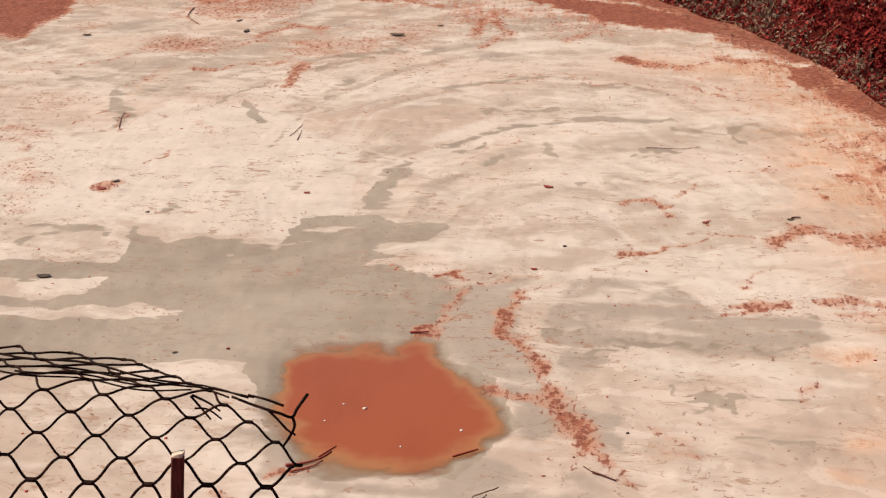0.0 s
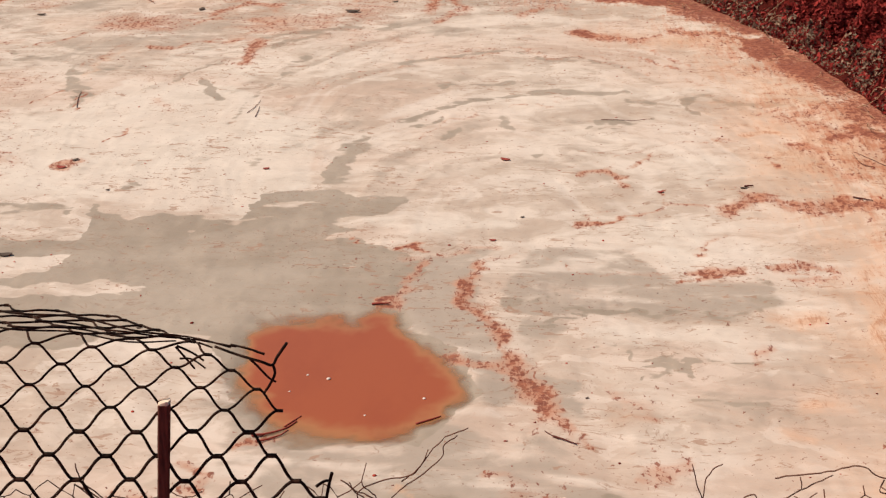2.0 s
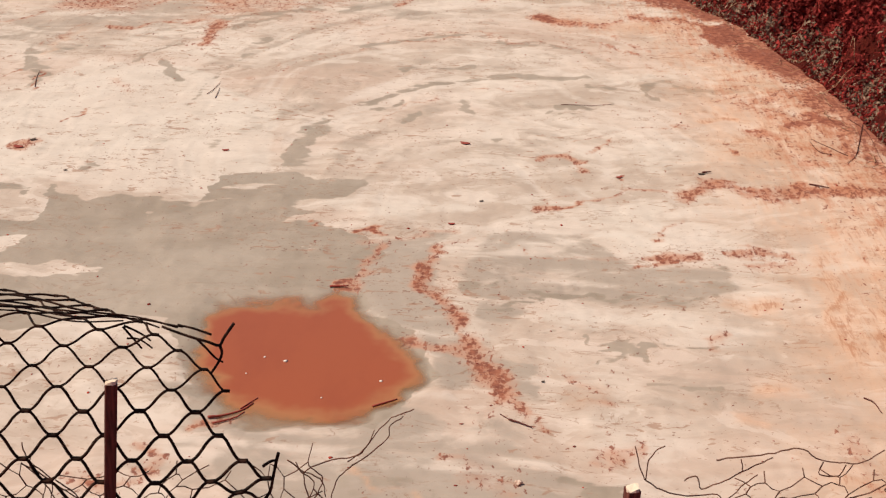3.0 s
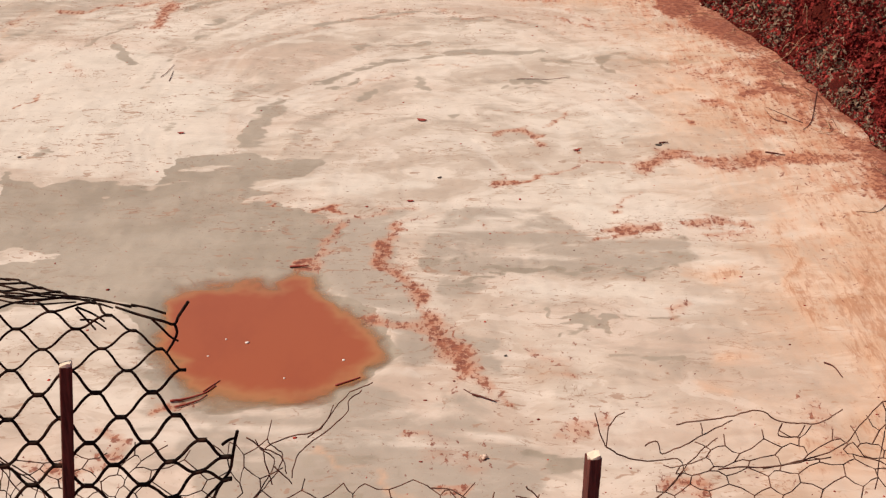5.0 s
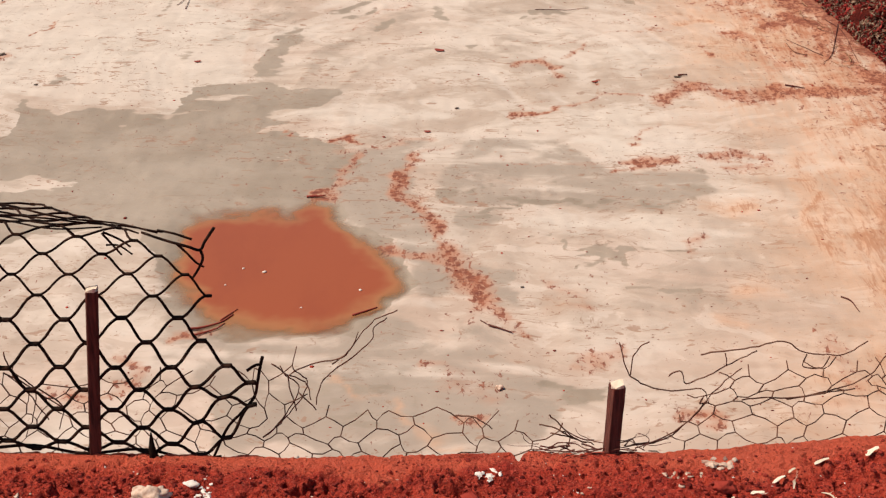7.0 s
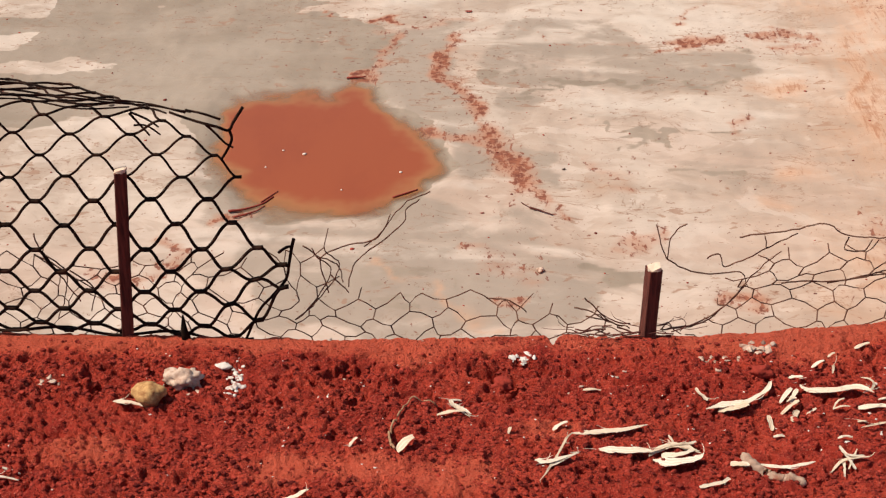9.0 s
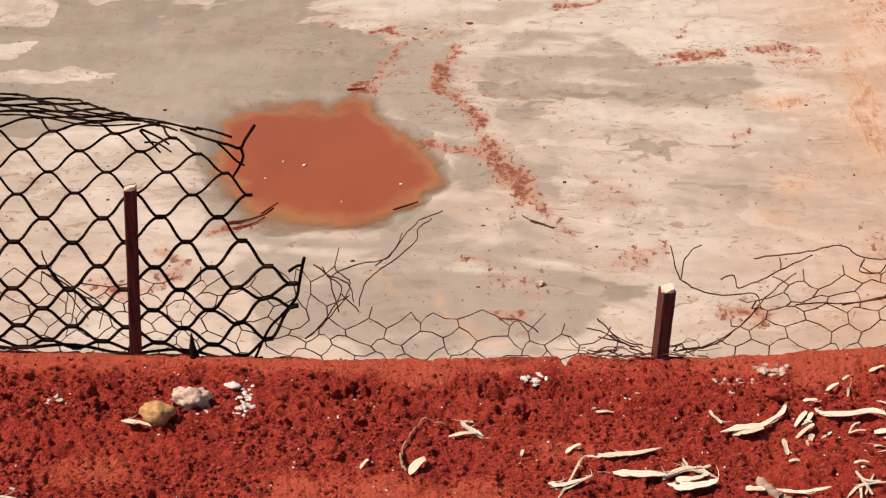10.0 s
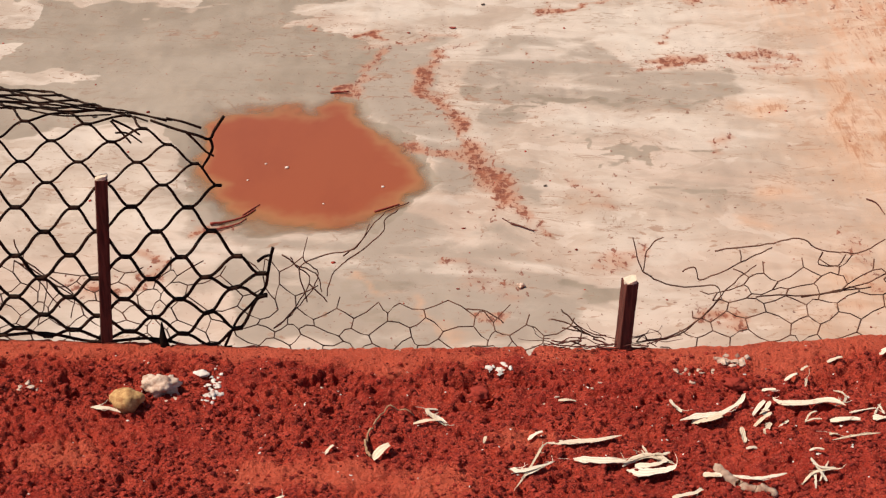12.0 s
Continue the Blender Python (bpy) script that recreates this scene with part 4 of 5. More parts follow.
def build_net():
    e = thing("plastic_netting", "torn black plastic mesh netting, top edge flopped over", "netting", at=(-0.9, 2.535, 0))
    bm = bmesh.new()
    off = e.location
    rng = random.Random(4)
    nodes = {}
    for j in range(18):
        for i in range(-10, 9):
            x = -0.877 + i * PITCH + (PITCH / 2 if j % 2 else 0) + 0.0105 * max(0, j - 4) + rng.uniform(-0.002, 0.002)
            if -1.75 < x < net_edge(j) + 0.03:
                nodes[i, j] = (x, j + rng.uniform(-0.04, 0.04))
    for (i, j), (x, r) in nodes.items():
        h, fat = (0.009, 0.0047) if j < 8 else (0.0065, 0.0032)
        h = h if j < 12 else 0.004
        knot = [net_point(x + d, r) - off for d in (-h, -h * 0.45, 0, h * 0.45, h)]
        tube(bm, knot, fat, 6)
        for side in (-1, 1):
            up = (i + (j % 2) + (0 if side > 0 else -1), j + 1)
            if up in nodes:
                x2, r2 = nodes[up]
                a, b = x + side * h * 0.7, x2 - side * h * 0.7
                run = [net_point(a + (b - a) * t, r + (r2 - r) * (t - 0.06 * math.sin(t * math.tau))) - off for t in (0, 0.12, 0.24, 0.37, 0.5, 0.63, 0.76, 0.88, 1)]
                tube(bm, run, (0.0032 if j < 6 else 0.0028) if j < 8 else 0.0023)
    part("mesh_sheet", bm, PLASTIC, e)
    # the frayed upper edge, its hanging ends and the cut side
    for pts, radius in (
            ([(-0.40, 0.474), (-0.418, 0.448), (-0.428, 0.432), (-0.448, 0.441), (-0.48, 0.452), (-0.53, 0.466)], 0.0030),
            ([(-0.427, 0.434), (-0.424, 0.415), (-0.432, 0.396), (-0.445, 0.376)], 0.0029), ([(-0.468, 0.449), (-0.452, 0.43), (-0.436, 0.408), (-0.423, 0.397)], 0.0024),
            ([(-0.44, 0.455), (-0.47, 0.468), (-0.50, 0.474)], 0.0024), ([(-0.602, 0.462), (-0.585, 0.437), (-0.571, 0.417)], 0.0023), ([(-0.60, 0.464), (-0.57, 0.447), (-0.553, 0.434)], 0.0023),
            ([(-0.597, 0.438), (-0.575, 0.436), (-0.551, 0.419)], 0.0020), ([(-0.66, 0.478), (-0.648, 0.463)], 0.0020), ([(-0.56, 0.470), (-0.535, 0.463)], 0.0020),
            ([(-1.3, 0.566), (-1.0, 0.545), (-0.815, 0.523), (-0.72, 0.511), (-0.62, 0.489), (-0.50, 0.468)], 0.0023), ([(-0.85, 0.515), (-0.75, 0.500), (-0.68, 0.497), (-0.60, 0.480), (-0.49, 0.47)], 0.0020),
            ([(-0.9, 0.507), (-0.8, 0.497), (-0.7, 0.488), (-0.62, 0.486)], 0.0019), ([(-1.2, 0.52), (-0.95, 0.505), (-0.80, 0.490), (-0.70, 0.479), (-0.60, 0.474)], 0.0019),
            ([(-0.36, 0.172), (-0.345, 0.184), (-0.333, 0.188)], 0.0032),
            ([(-0.329, 0.205), (-0.334, 0.186), (-0.342, 0.148), (-0.350, 0.114), (-0.375, 0.08), (-0.405, 0.046), (-0.434, -0.015)], 0.0034),
            ([(-0.95, 0.006), (-0.80, 0.004), (-0.69, -0.004), (-0.58, -0.006), (-0.50, -0.014), (-0.42, -0.017)], 0.0034)):
        bm = bmesh.new()
        tube(bm, [Vector((x, 2.538 + 0.008 * math.sin(x * 30), z)) - off for x, z in (p.to_tuple() for p in curve_through(pts, 6))], radius, 5, 0.8)
        part("torn_strand", bm, PLASTIC, e)
    bm = bmesh.new()
    tube(bm, [Vector((-0.545, 2.525, -0.03)) - off, Vector((-0.551, 2.53, 0.008)) - off, Vector((-0.551, 2.535, 0.04)) - off], 0.013, 6, 0.12)
    part("bunched_foot", bm, PLASTIC, e)
    return e


def build_wire(label, x0, x1, top, y, loose, seed, rh=0.044):
    e = thing("chicken_wire", label, "wire netting", "rusty wire netting", (x0, y, 0))
    off, rng = e.location, random.Random(seed)
    bm = bmesh.new()
    cw = 0.066

    def at(i, j, k):
        # corner k (0 low, 1 high) of the upright twist in column i, row j
        x = x0 + (i + (0.5 if j % 2 else 0)) * cw
        z = -0.045 + j * rh + (0.010 if k else -0.010)
        w = Vector((noise.noise((x * 9, z * 9, seed)), noise.noise((x * 9, z * 9, seed + 5)), noise.noise((x * 8, z * 8, seed + 9))))
        return Vector((x + 0.05 * w.x, y + 0.03 * w.y, z * (0.95 + 0.2 * w.z) + 0.024 * w.z))

    for j in range(13):
        for i in range(int((x1 - x0) / cw) + 1):
            low, high = at(i, j, 0), at(i, j, 1)
            if low.z > top(low.x) or low.z < -0.06:
                continue
            tube(bm, [low - off, high - off], 0.0015, 4)
            if high.z < top(high.x):
                for d in ((0, 1) if j % 2 else (-1, 0)):
                    nxt = at(i + d, j + 1, 0)
                    if rng.random() < 0.97:
                        bow = Vector((0, 0, rng.uniform(-0.007, 0.008)))
                        tube(bm, [high - off, high.lerp(nxt, 0.5) + bow - off, nxt - off], 0.00115, 4)
    part("wire_mesh", bm, RUST, e)
    for pts in loose:
        bm = bmesh.new()
        run = [Vector((x, y + 0.012 * noise.noise((x * 12, z * 12, seed)), z - 0.006)) - off for x, z in (p.to_tuple() for p in curve_through(pts, 5))]
        run = [p + Vector((0.003 * noise.noise((p.x * 60, p.z * 60, 1)), 0, 0.003 * noise.noise((p.x * 60, p.z * 60, 8)))) for p in run]
        tube(bm, run, 0.0015, 4, 0.8)
        part("loose_wire", bm, RUST, e, "bent rusty wire end")
    return e


def mat_plastic():
    k = Mat("black_plastic", 0.8, spec=0.06)
    k.base(k.mix(k.ramp(k.noise(40, 3), 0.4, 0.7), (0.012, 0.007, 0.005), (0.045, 0.020, 0.012)))
    return k.m


def mat_rust():
    k = Mat("rusty_wire", 0.85, 0.2)
    k.base(k.mix(k.noise(60, 3), (0.085, 0.034, 0.021), (0.20, 0.095, 0.058)))
    return k.m


PLASTIC, RUST = mat_plastic(), mat_rust()
build_net()
LEFT_LOOSE = [
    [(-0.273, 0.077), (-0.285, 0.146), (-0.274, 0.171), (-0.221, 0.19), (-0.18, 0.203), (-0.153, 0.239), (-0.117, 0.281), (-0.076, 0.303)],
    [(-0.235, 0.097), (-0.223, 0.141), (-0.191, 0.178), (-0.149, 0.215), (-0.123, 0.24), (-0.122, 0.263), (-0.097, 0.287)],
    [(-0.339, 0.022), (-0.278, 0.084), (-0.249, 0.147), (-0.274, 0.177), (-0.266, 0.225)],
    [(-0.339, 0.022), (-0.294, 0.071), (-0.265, 0.134), (-0.285, 0.158), (-0.299, 0.183)],
    [(-0.266, 0.122), (-0.235, 0.084)],
    [(-0.315, 0.188), (-0.285, 0.164), (-0.254, 0.147), (-0.243, 0.109)],
    [(-0.200, 0.185), (-0.165, 0.222), (-0.150, 0.255)],
    [(0.191, 0.048), (0.223, 0.042), (0.261, 0.017), (0.283, 0.007)],
    [(0.211, 0.071), (0.239, 0.042), (0.267, 0.015), (0.30, 0.0)],
    [(0.215, 0.03), (0.25, 0.022), (0.285, 0.004)],
    [(0.028, 0.068), (0.07, 0.065), (0.102, 0.04)],
    [(-0.818, 0.21), (-0.807, 0.174), (-0.77, 0.138), (-0.772, 0.087), (-0.797, 0.023)],
    [(-0.824, 0.168), (-0.79, 0.15), (-0.752, 0.113), (-0.714, 0.082)],
    [(-0.793, 0.199), (-0.804, 0.162), (-0.774, 0.113), (-0.748, 0.062)],
    [(-0.76, 0.13), (-0.72, 0.09), (-0.73, 0.04)],
]
RIGHT_LOOSE = [
    [(0.489, 0.208), (0.524, 0.218), (0.583, 0.225), (0.642, 0.234), (0.68, 0.212), (0.72, 0.205), (0.76, 0.207), (0.80, 0.235)],
    [(0.362, 0.155), (0.399, 0.133), (0.441, 0.125), (0.498, 0.126), (0.513, 0.098)],
    [(0.337, 0.235), (0.348, 0.193), (0.362, 0.155), (0.363, 0.2), (0.376, 0.224), (0.393, 0.235)],
    [(0.433, 0.161), (0.457, 0.171), (0.468, 0.141), (0.509, 0.16), (0.547, 0.191), (0.594, 0.219)],
    [(0.36, 0.0), (0.405, 0.006), (0.45, 0.027), (0.497, 0.085), (0.533, 0.136), (0.568, 0.179)],
    [(0.37, 0.002), (0.42, 0.014), (0.47, 0.05), (0.51, 0.1)],
    [(0.577, 0.105), (0.638, 0.113), (0.699, 0.114), (0.76, 0.13), (0.816, 0.164), (0.834, 0.2), (0.872, 0.254)],
    [(0.66, 0.11), (0.72, 0.116), (0.79, 0.13)],
    [(0.913, 0.271), (0.936, 0.264), (1.013, 0.23)],
    [(0.872, 0.254), (0.885, 0.21), (0.884, 0.161), (0.881, 0.059)],
    [(0.872, 0.254), (0.9, 0.255), (0.925, 0.262)],
    [(0.534, 0.215), (0.54, 0.185)],
    [(0.69, 0.205), (0.685, 0.18), (0.72, 0.175), (0.735, 0.2)],
    [(0.358, 0), (0.372, 0.017), (0.381, 0.002)],
]
build_wire("low torn rusty chicken wire along the bank's crest", -1.3, 0.24,
           lambda x: 0.15 if x < -0.29 else 0.07 if x < 0.06 else 0.045, 2.556, LEFT_LOOSE, 3)

def root_tangle():
    rng = random.Random(17)
    bm = bmesh.new()
    for _ in range(26):
        x, z = rng.uniform(0.19, 0.40), rng.uniform(-0.005, 0.012)
        pts = [(x, 2.535 + rng.uniform(-0.015, 0.02), z)]
        a = rng.choice((0.0, math.pi)) + rng.uniform(-0.5, 0.5)
        for _k in range(4):
            a += rng.uniform(-0.6, 0.6)
            px, py, pz = pts[-1]
            pts.append((px + 0.018 * math.cos(a), py + rng.uniform(-0.006, 0.006), max(-0.004, pz + 0.012 * math.sin(a))))
        tube(bm, curve_through(pts, 3), rng.uniform(0.0007, 0.0018), 4, 0.5)
    return tagged(part("root_tangle", bm, WOOD), "tangle of dark dead roots round a short stake's foot", "roots", kind="stuff")


root_tangle()
build_wire("crumpled rusty chicken wire sagging beside a short stake", 0.44, 1.5,
           lambda x: min(0.18, (x - 0.43) * 1.6) if x < 0.85 else 0.21, 2.555, RIGHT_LOOSE, 8, 0.037)


# ---------------------------------------------------------------- litter on the crest
def mat_husk():
    k = Mat("dry_husk", 0.75, spec=0.3)
    g = k.noise(160, 4, 0.7)
    fibre = k.math("SINE", k.math("ADD", k.math("MULTIPLY", k.attr("across"), 9.0), k.math("MULTIPLY", k.noise(45, 3), 9.0)))
    c = k.mix(k.rand(), (0.77, 0.67, 0.53), (0.64, 0.50, 0.35))
    c = k.mix(k.ramp(fibre, 0.3, 1.0, 0, 0.4), c, (0.48, 0.33, 0.21))
    k.base(k.mix(k.ramp(g, 0.55, 0.72, 0, 0.6), c, (0.42, 0.22, 0.13))).bump(fibre, 0.5, 0.001)
    return k.m


def mat_stone(name, a, b):
    k = Mat(name, 0.9, spec=0.2)
    n = k.noise(70, 5, 0.65)
    c = k.mix(k.ramp(n, 0.35, 0.68), a, b)
    k.base(k.mix(k.ramp(k.noise(25, 4), 0.55, 0.7, 0, 0.7), c, (0.25, 0.07, 0.04))).bump(n, 0.8, 0.004)
    return k.m


def mat_clod():
    k = Mat("soil_clods", 0.95, spec=0.1)
    c = k.mix(k.island(), (0.10, 0.012, 0.010), (0.40, 0.055, 0.035))
    k.base(c).bump(k.noise(180, 4), 0.8, 0.004)
    return k.m


HUSK, STALK = mat_husk(), mat_stone("dry_stalk", (0.42, 0.26, 0.15), (0.26, 0.14, 0.08))
OCHRE_STONE, GREY_STONE, WHITE_STONE = mat_stone("ochre_stone", (0.56, 0.34, 0.14), (0.28, 0.13, 0.05)), mat_stone("grey_stone", (0.60, 0.46, 0.36), (0.40, 0.25, 0.18)), mat_stone("white_lime", (0.72, 0.65, 0.58), (0.6, 0.52, 0.45))
CLOD = mat_clod()


def soil_z(x, y):
    return float(crest(np.array([x]), np.array([y]))[0])


husk_count = [0]


def husk(pts, width):
    """A dry curled strip of husk lying on the soil."""
    husk_count[0] += 1
    rng = random.Random(husk_count[0])
    run = [p.to_tuple() for p in curve_through(pts, 5)]
    bm = bmesh.new()
    n, rows = len(run), []
    long = math.hypot(run[-1][0] - run[0][0], run[-1][1] - run[0][1]) > 0.06
    ground_z = [soil_z(x, y) for x, y in run]
    za, zb = ground_z[0], ground_z[-1]
    rest = max(0.0, max(g - za - (zb - za) * i / (n - 1) for i, g in enumerate(ground_z))) * 0.6
    lift, curl = rng.uniform(0.003, 0.014), rng.uniform(0.1, 0.5)
    for i, (x, y) in enumerate(run):
        t = i / (n - 1)
        ax, ay = run[max(i - 1, 0)]
        bx, by = run[min(i + 1, n - 1)]
        d = math.hypot(bx - ax, by - ay) or 1
        nx, ny = -(by - ay) / d, (bx - ax) / d
        ends = min(1.0, ((0.12 if long else 0.55) + min(t, 1 - t) * (4.5 if long else 8.0)))
        w = width * 0.55 * ends * (0.85 + 0.45 * noise.noise((t * 3, husk_count[0] * 3.3, 0)) + 0.3 * noise.noise((t * 13, husk_count[0] * 1.7, 5)))
        x, y = x + nx * width * 0.3 * noise.noise((t * 5, husk_count[0], 2)), y + ny * width * 0.3 * noise.noise((t * 5, husk_count[0], 2))
        z = za + (zb - za) * t + rest + 0.0025 + lift * (0.4 * math.sin(math.pi * t) + 0.6 * t * t)
        row = []
        for k, side in ((1.0, -1), (0.45, -0.4), (0.5, 0.35), (0.8, 1)):
            row.append((x + nx * w * side, y + ny * w * side * 1.5, z + w * curl * (1 + 0.8 * math.sin(5 * t + side * 2)) * k))
        rows.append(row)
    tops = [[bm.verts.new(p) for p in r] for r in rows]
    lows = [[bm.verts.new((p[0], p[1], p[2] - 0.0009)) for p in r] for r in rows]
    for i in range(n - 1):
        for k in range(3):
            bm.faces.new((tops[i][k], tops[i][k + 1], tops[i + 1][k + 1], tops[i + 1][k]))
            bm.faces.new((lows[i][k], lows[i + 1][k], lows[i + 1][k + 1], lows[i][k + 1]))
        for k in (0, 3):
            bm.faces.new((tops[i][k], tops[i + 1][k], lows[i + 1][k], lows[i][k]))
    for i in (0, n - 1):
        for k in range(3):
            bm.faces.new((tops[i][k], tops[i][k + 1], lows[i][k + 1], lows[i][k]))
    bmesh.ops.recalc_face_normals(bm, faces=bm.faces)
    across = [-1.0, -0.4, 0.35, 1.0] * (2 * n)
    # frayed fibres splitting off the strip
    for _ in range(rng.randint(2, 4) if long else rng.randint(0, 1)):
        i = rng.randrange(n)
        x, y, z = rows[i][rng.choice((0, 3))]
        ax, ay = run[max(i - 1, 0)]
        bx, by = run[min(i + 1, n - 1)]
        a = math.atan2(by - ay, bx - ax) + rng.uniform(-0.7, 0.7) + rng.choice((0, math.pi))
        size = rng.uniform(0.010, 0.028)
        fibre = [Vector((x + size * t * math.cos(a + t * 0.5), y + size * t * math.sin(a + t * 0.5), z + 0.006 * t * t)) for t in (0, 0.33, 0.66, 1)]
        tube(bm, fibre, 0.0008, 4, 0.4)
        across += [0.0] * 16
    ob = part("dry_husk", bm, HUSK, smooth_faces=False)
    field(ob, "across", np.array(across))
    return tagged(ob, "long curled cream husk strip lying on red soil" if long else "short broken cream husk scrap on red soil", "husk", "dry husk litter")


def blob(bm, c, r, seed, sub=2, rough=0.3):
    """A lumpy stone round c with the half sizes r."""
    made = bmesh.ops.create_icosphere(bm, subdivisions=sub, radius=1.0)["verts"]
    for v in made:
        p = v.co.copy()
        w = 1 + rough * noise.noise(p * 1.3 + Vector((seed * 3.1, seed, 0))) + rough * 0.6 * noise.noise(p * 3.1 + Vector((0, seed * 1.7, seed)))
        v.co = Vector(c) + Vector((p.x * r[0], p.y * r[1], p.z * r[2])) * w


def rock(name, label, x, y, r, material, seed, sub=3, rough=0.3, category="stone", group=""):
    bm = bmesh.new()
    blob(bm, (0, 0, r[2] * 0.72), r, seed, sub, rough)
    ob = part(name, bm, material)
    ob.location = (x, y, soil_z(x, y) - 0.002)
    return tagged(ob, label, category, group)


def crumbs(name, label, material, spots, seed):
    """A patch of loose crumbs, too small to count: spots of x, y, half widths, count and size."""
    rng = random.Random(seed)
    bm = bmesh.new()
    for x, y, wx, wy, count, size in spots:
        for _ in range(count):
            px, py = rng.gauss(x, wx), min(rng.gauss(y, wy), 2.54)
            s = size * rng.uniform(0.4, 1.2)
            blob(bm, (px, py, soil_z(px, py) + s * 0.25), (s * rng.uniform(0.6, 1.5), s * rng.uniform(0.6, 1.5), s * 0.5), rng.random() * 90, 1, 0.9)
    return tagged(part(name, bm, material, smooth_faces=False), label, name.replace("_", " "), kind="stuff")


husk([(0.412, 2.295), (0.443, 2.304), (0.483, 2.309), (0.51, 2.329), (0.531, 2.354), (0.538, 2.369)], 0.0094)
husk([(0.434, 2.299), (0.46, 2.29), (0.486, 2.295)], 0.0135)
husk([(0.402, 2.362), (0.406, 2.343), (0.418, 2.322)], 0.0063)
husk([(0.571, 2.387), (0.594, 2.377)], 0.0052)
husk([(0.616, 2.413), (0.64, 2.421)], 0.0052)
husk([(0.657, 2.418), (0.648, 2.384)], 0.0042)
husk([(0.651, 2.441), (0.665, 2.45)], 0.0042)
husk([(0.701, 2.455), (0.73, 2.464)], 0.0063)
husk([(0.436, 2.155), (0.464, 2.137)], 0.0073)
husk([(0.216, 2.201), (0.249, 2.194), (0.286, 2.191), (0.316, 2.189)], 0.0115)
husk([(0.302, 2.182), (0.33, 2.201), (0.363, 2.199), (0.391, 2.179)], 0.0094)
husk([(0.308, 2.171), (0.335, 2.157), (0.377, 2.161), (0.391, 2.175)], 0.0115)
husk([(0.341, 2.236), (0.349, 2.209), (0.373, 2.189)], 0.0042)
husk([(0.356, 2.197), (0.386, 2.216)], 0.0052)
husk([(0.323, 2.179), (0.355, 2.174), (0.378, 2.186)], 0.0083)
husk([(0.173, 2.237), (0.213, 2.236), (0.262, 2.242), (0.307, 2.258)], 0.0083)
husk([(0.118, 2.117), (0.143, 2.166), (0.164, 2.218), (0.175, 2.237)], 0.0042)
husk([(0.108, 2.164), (0.133, 2.157), (0.183, 2.18)], 0.0073)
husk([(0.133, 2.147), (0.162, 2.167), (0.186, 2.186)], 0.0042)
husk([(0.142, 2.254), (0.168, 2.264)], 0.0063)
husk([(-0.04, 2.325), (-0.03, 2.306), (-0.015, 2.29), (0, 2.278)], 0.0063)
husk([(-0.061, 2.284), (-0.01, 2.278)], 0.0073)
husk([(-0.126, 2.182), (-0.098, 2.205)], 0.0167)
husk([(-0.644, 2.32), (-0.61, 2.31), (-0.585, 2.299)], 0.0073)
husk([(0.2, 2.359), (0.232, 2.357)], 0.0052)
husk([(0.064, 2.231), (0.069, 2.238)], 0.0063)
husk([(-0.209, 2.192), (-0.195, 2.205)], 0.0052)
husk([(-0.793, 2.137), (-0.764, 2.136)], 0.0042)
husk([(-0.805, 2.112), (-0.758, 2.108)], 0.0031)
husk([(-0.328, 2.08), (-0.297, 2.071), (-0.267, 2.082)], 0.0073)
husk([(0.913, 2.512), (0.95, 2.517)], 0.0063)
husk([(0.953, 2.443), (1.003, 2.462)], 0.0135)
husk([(0.96, 2.486), (0.984, 2.484)], 0.0063)
husk([(0.802, 2.478), (0.826, 2.482)], 0.0073)
husk([(0.584, 2.352), (0.594, 2.329), (0.612, 2.319), (0.652, 2.317), (0.682, 2.314), (0.7, 2.298)], 0.0116)
husk([(0.695, 2.37), (0.707, 2.358), (0.71, 2.338), (0.7, 2.316), (0.684, 2.304)], 0.0036)
husk([(0.617, 2.169), (0.626, 2.139), (0.635, 2.119)], 0.0053)
husk([(0.597, 2.127), (0.618, 2.139), (0.662, 2.136)], 0.0045)
husk([(0.644, 2.159), (0.625, 2.125)], 0.0036)
husk([(0.615, 2.107), (0.62, 2.144)], 0.0045)
husk([(0.653, 2.144), (0.63, 2.142), (0.617, 2.154)], 0.0036)
husk([(0.483, 2.148), (0.514, 2.134), (0.542, 2.134), (0.574, 2.144)], 0.0062)
husk([(0.517, 2.275), (0.517, 2.231)], 0.0089)
husk([(0.542, 2.308), (0.568, 2.342)], 0.0071)
husk([(0.56, 2.308), (0.576, 2.332)], 0.0071)
husk([(0.541, 2.283), (0.572, 2.295)], 0.0062)
husk([(0.553, 2.247), (0.57, 2.286)], 0.0089)
husk([(0.555, 2.313), (0.57, 2.305)], 0.0045)
husk([(0.582, 2.27), (0.601, 2.285)], 0.0053)
husk([(0.516, 2.212), (0.536, 2.217)], 0.0053)
husk([(0.626, 2.271), (0.637, 2.287), (0.649, 2.291)], 0.0027)
husk([(0.626, 2.271), (0.652, 2.262)], 0.0027)
husk([(0.668, 2.267), (0.717, 2.257)], 0.0107)
husk([(0.662, 2.215), (0.701, 2.214), (0.741, 2.214)], 0.0036)
husk([(0.742, 2.27), (0.775, 2.265)], 0.0089)
husk([(0.62, 2.196), (0.641, 2.184)], 0.0045)
husk([(0.707, 2.292), (0.753, 2.296)], 0.0027)
husk([(0.746, 2.277), (0.767, 2.318)], 0.0036)
husk([(0.764, 2.28), (0.761, 2.313)], 0.0036)
husk([(0.66, 2.232), (0.674, 2.228)], 0.0036)
husk([(0.338, 2.228), (0.348, 2.201), (0.388, 2.182)], 0.0036)
husk([(0.305, 2.186), (0.35, 2.202), (0.381, 2.206)], 0.0045)
husk([(0.435, 2.15), (0.459, 2.136)], 0.0071)
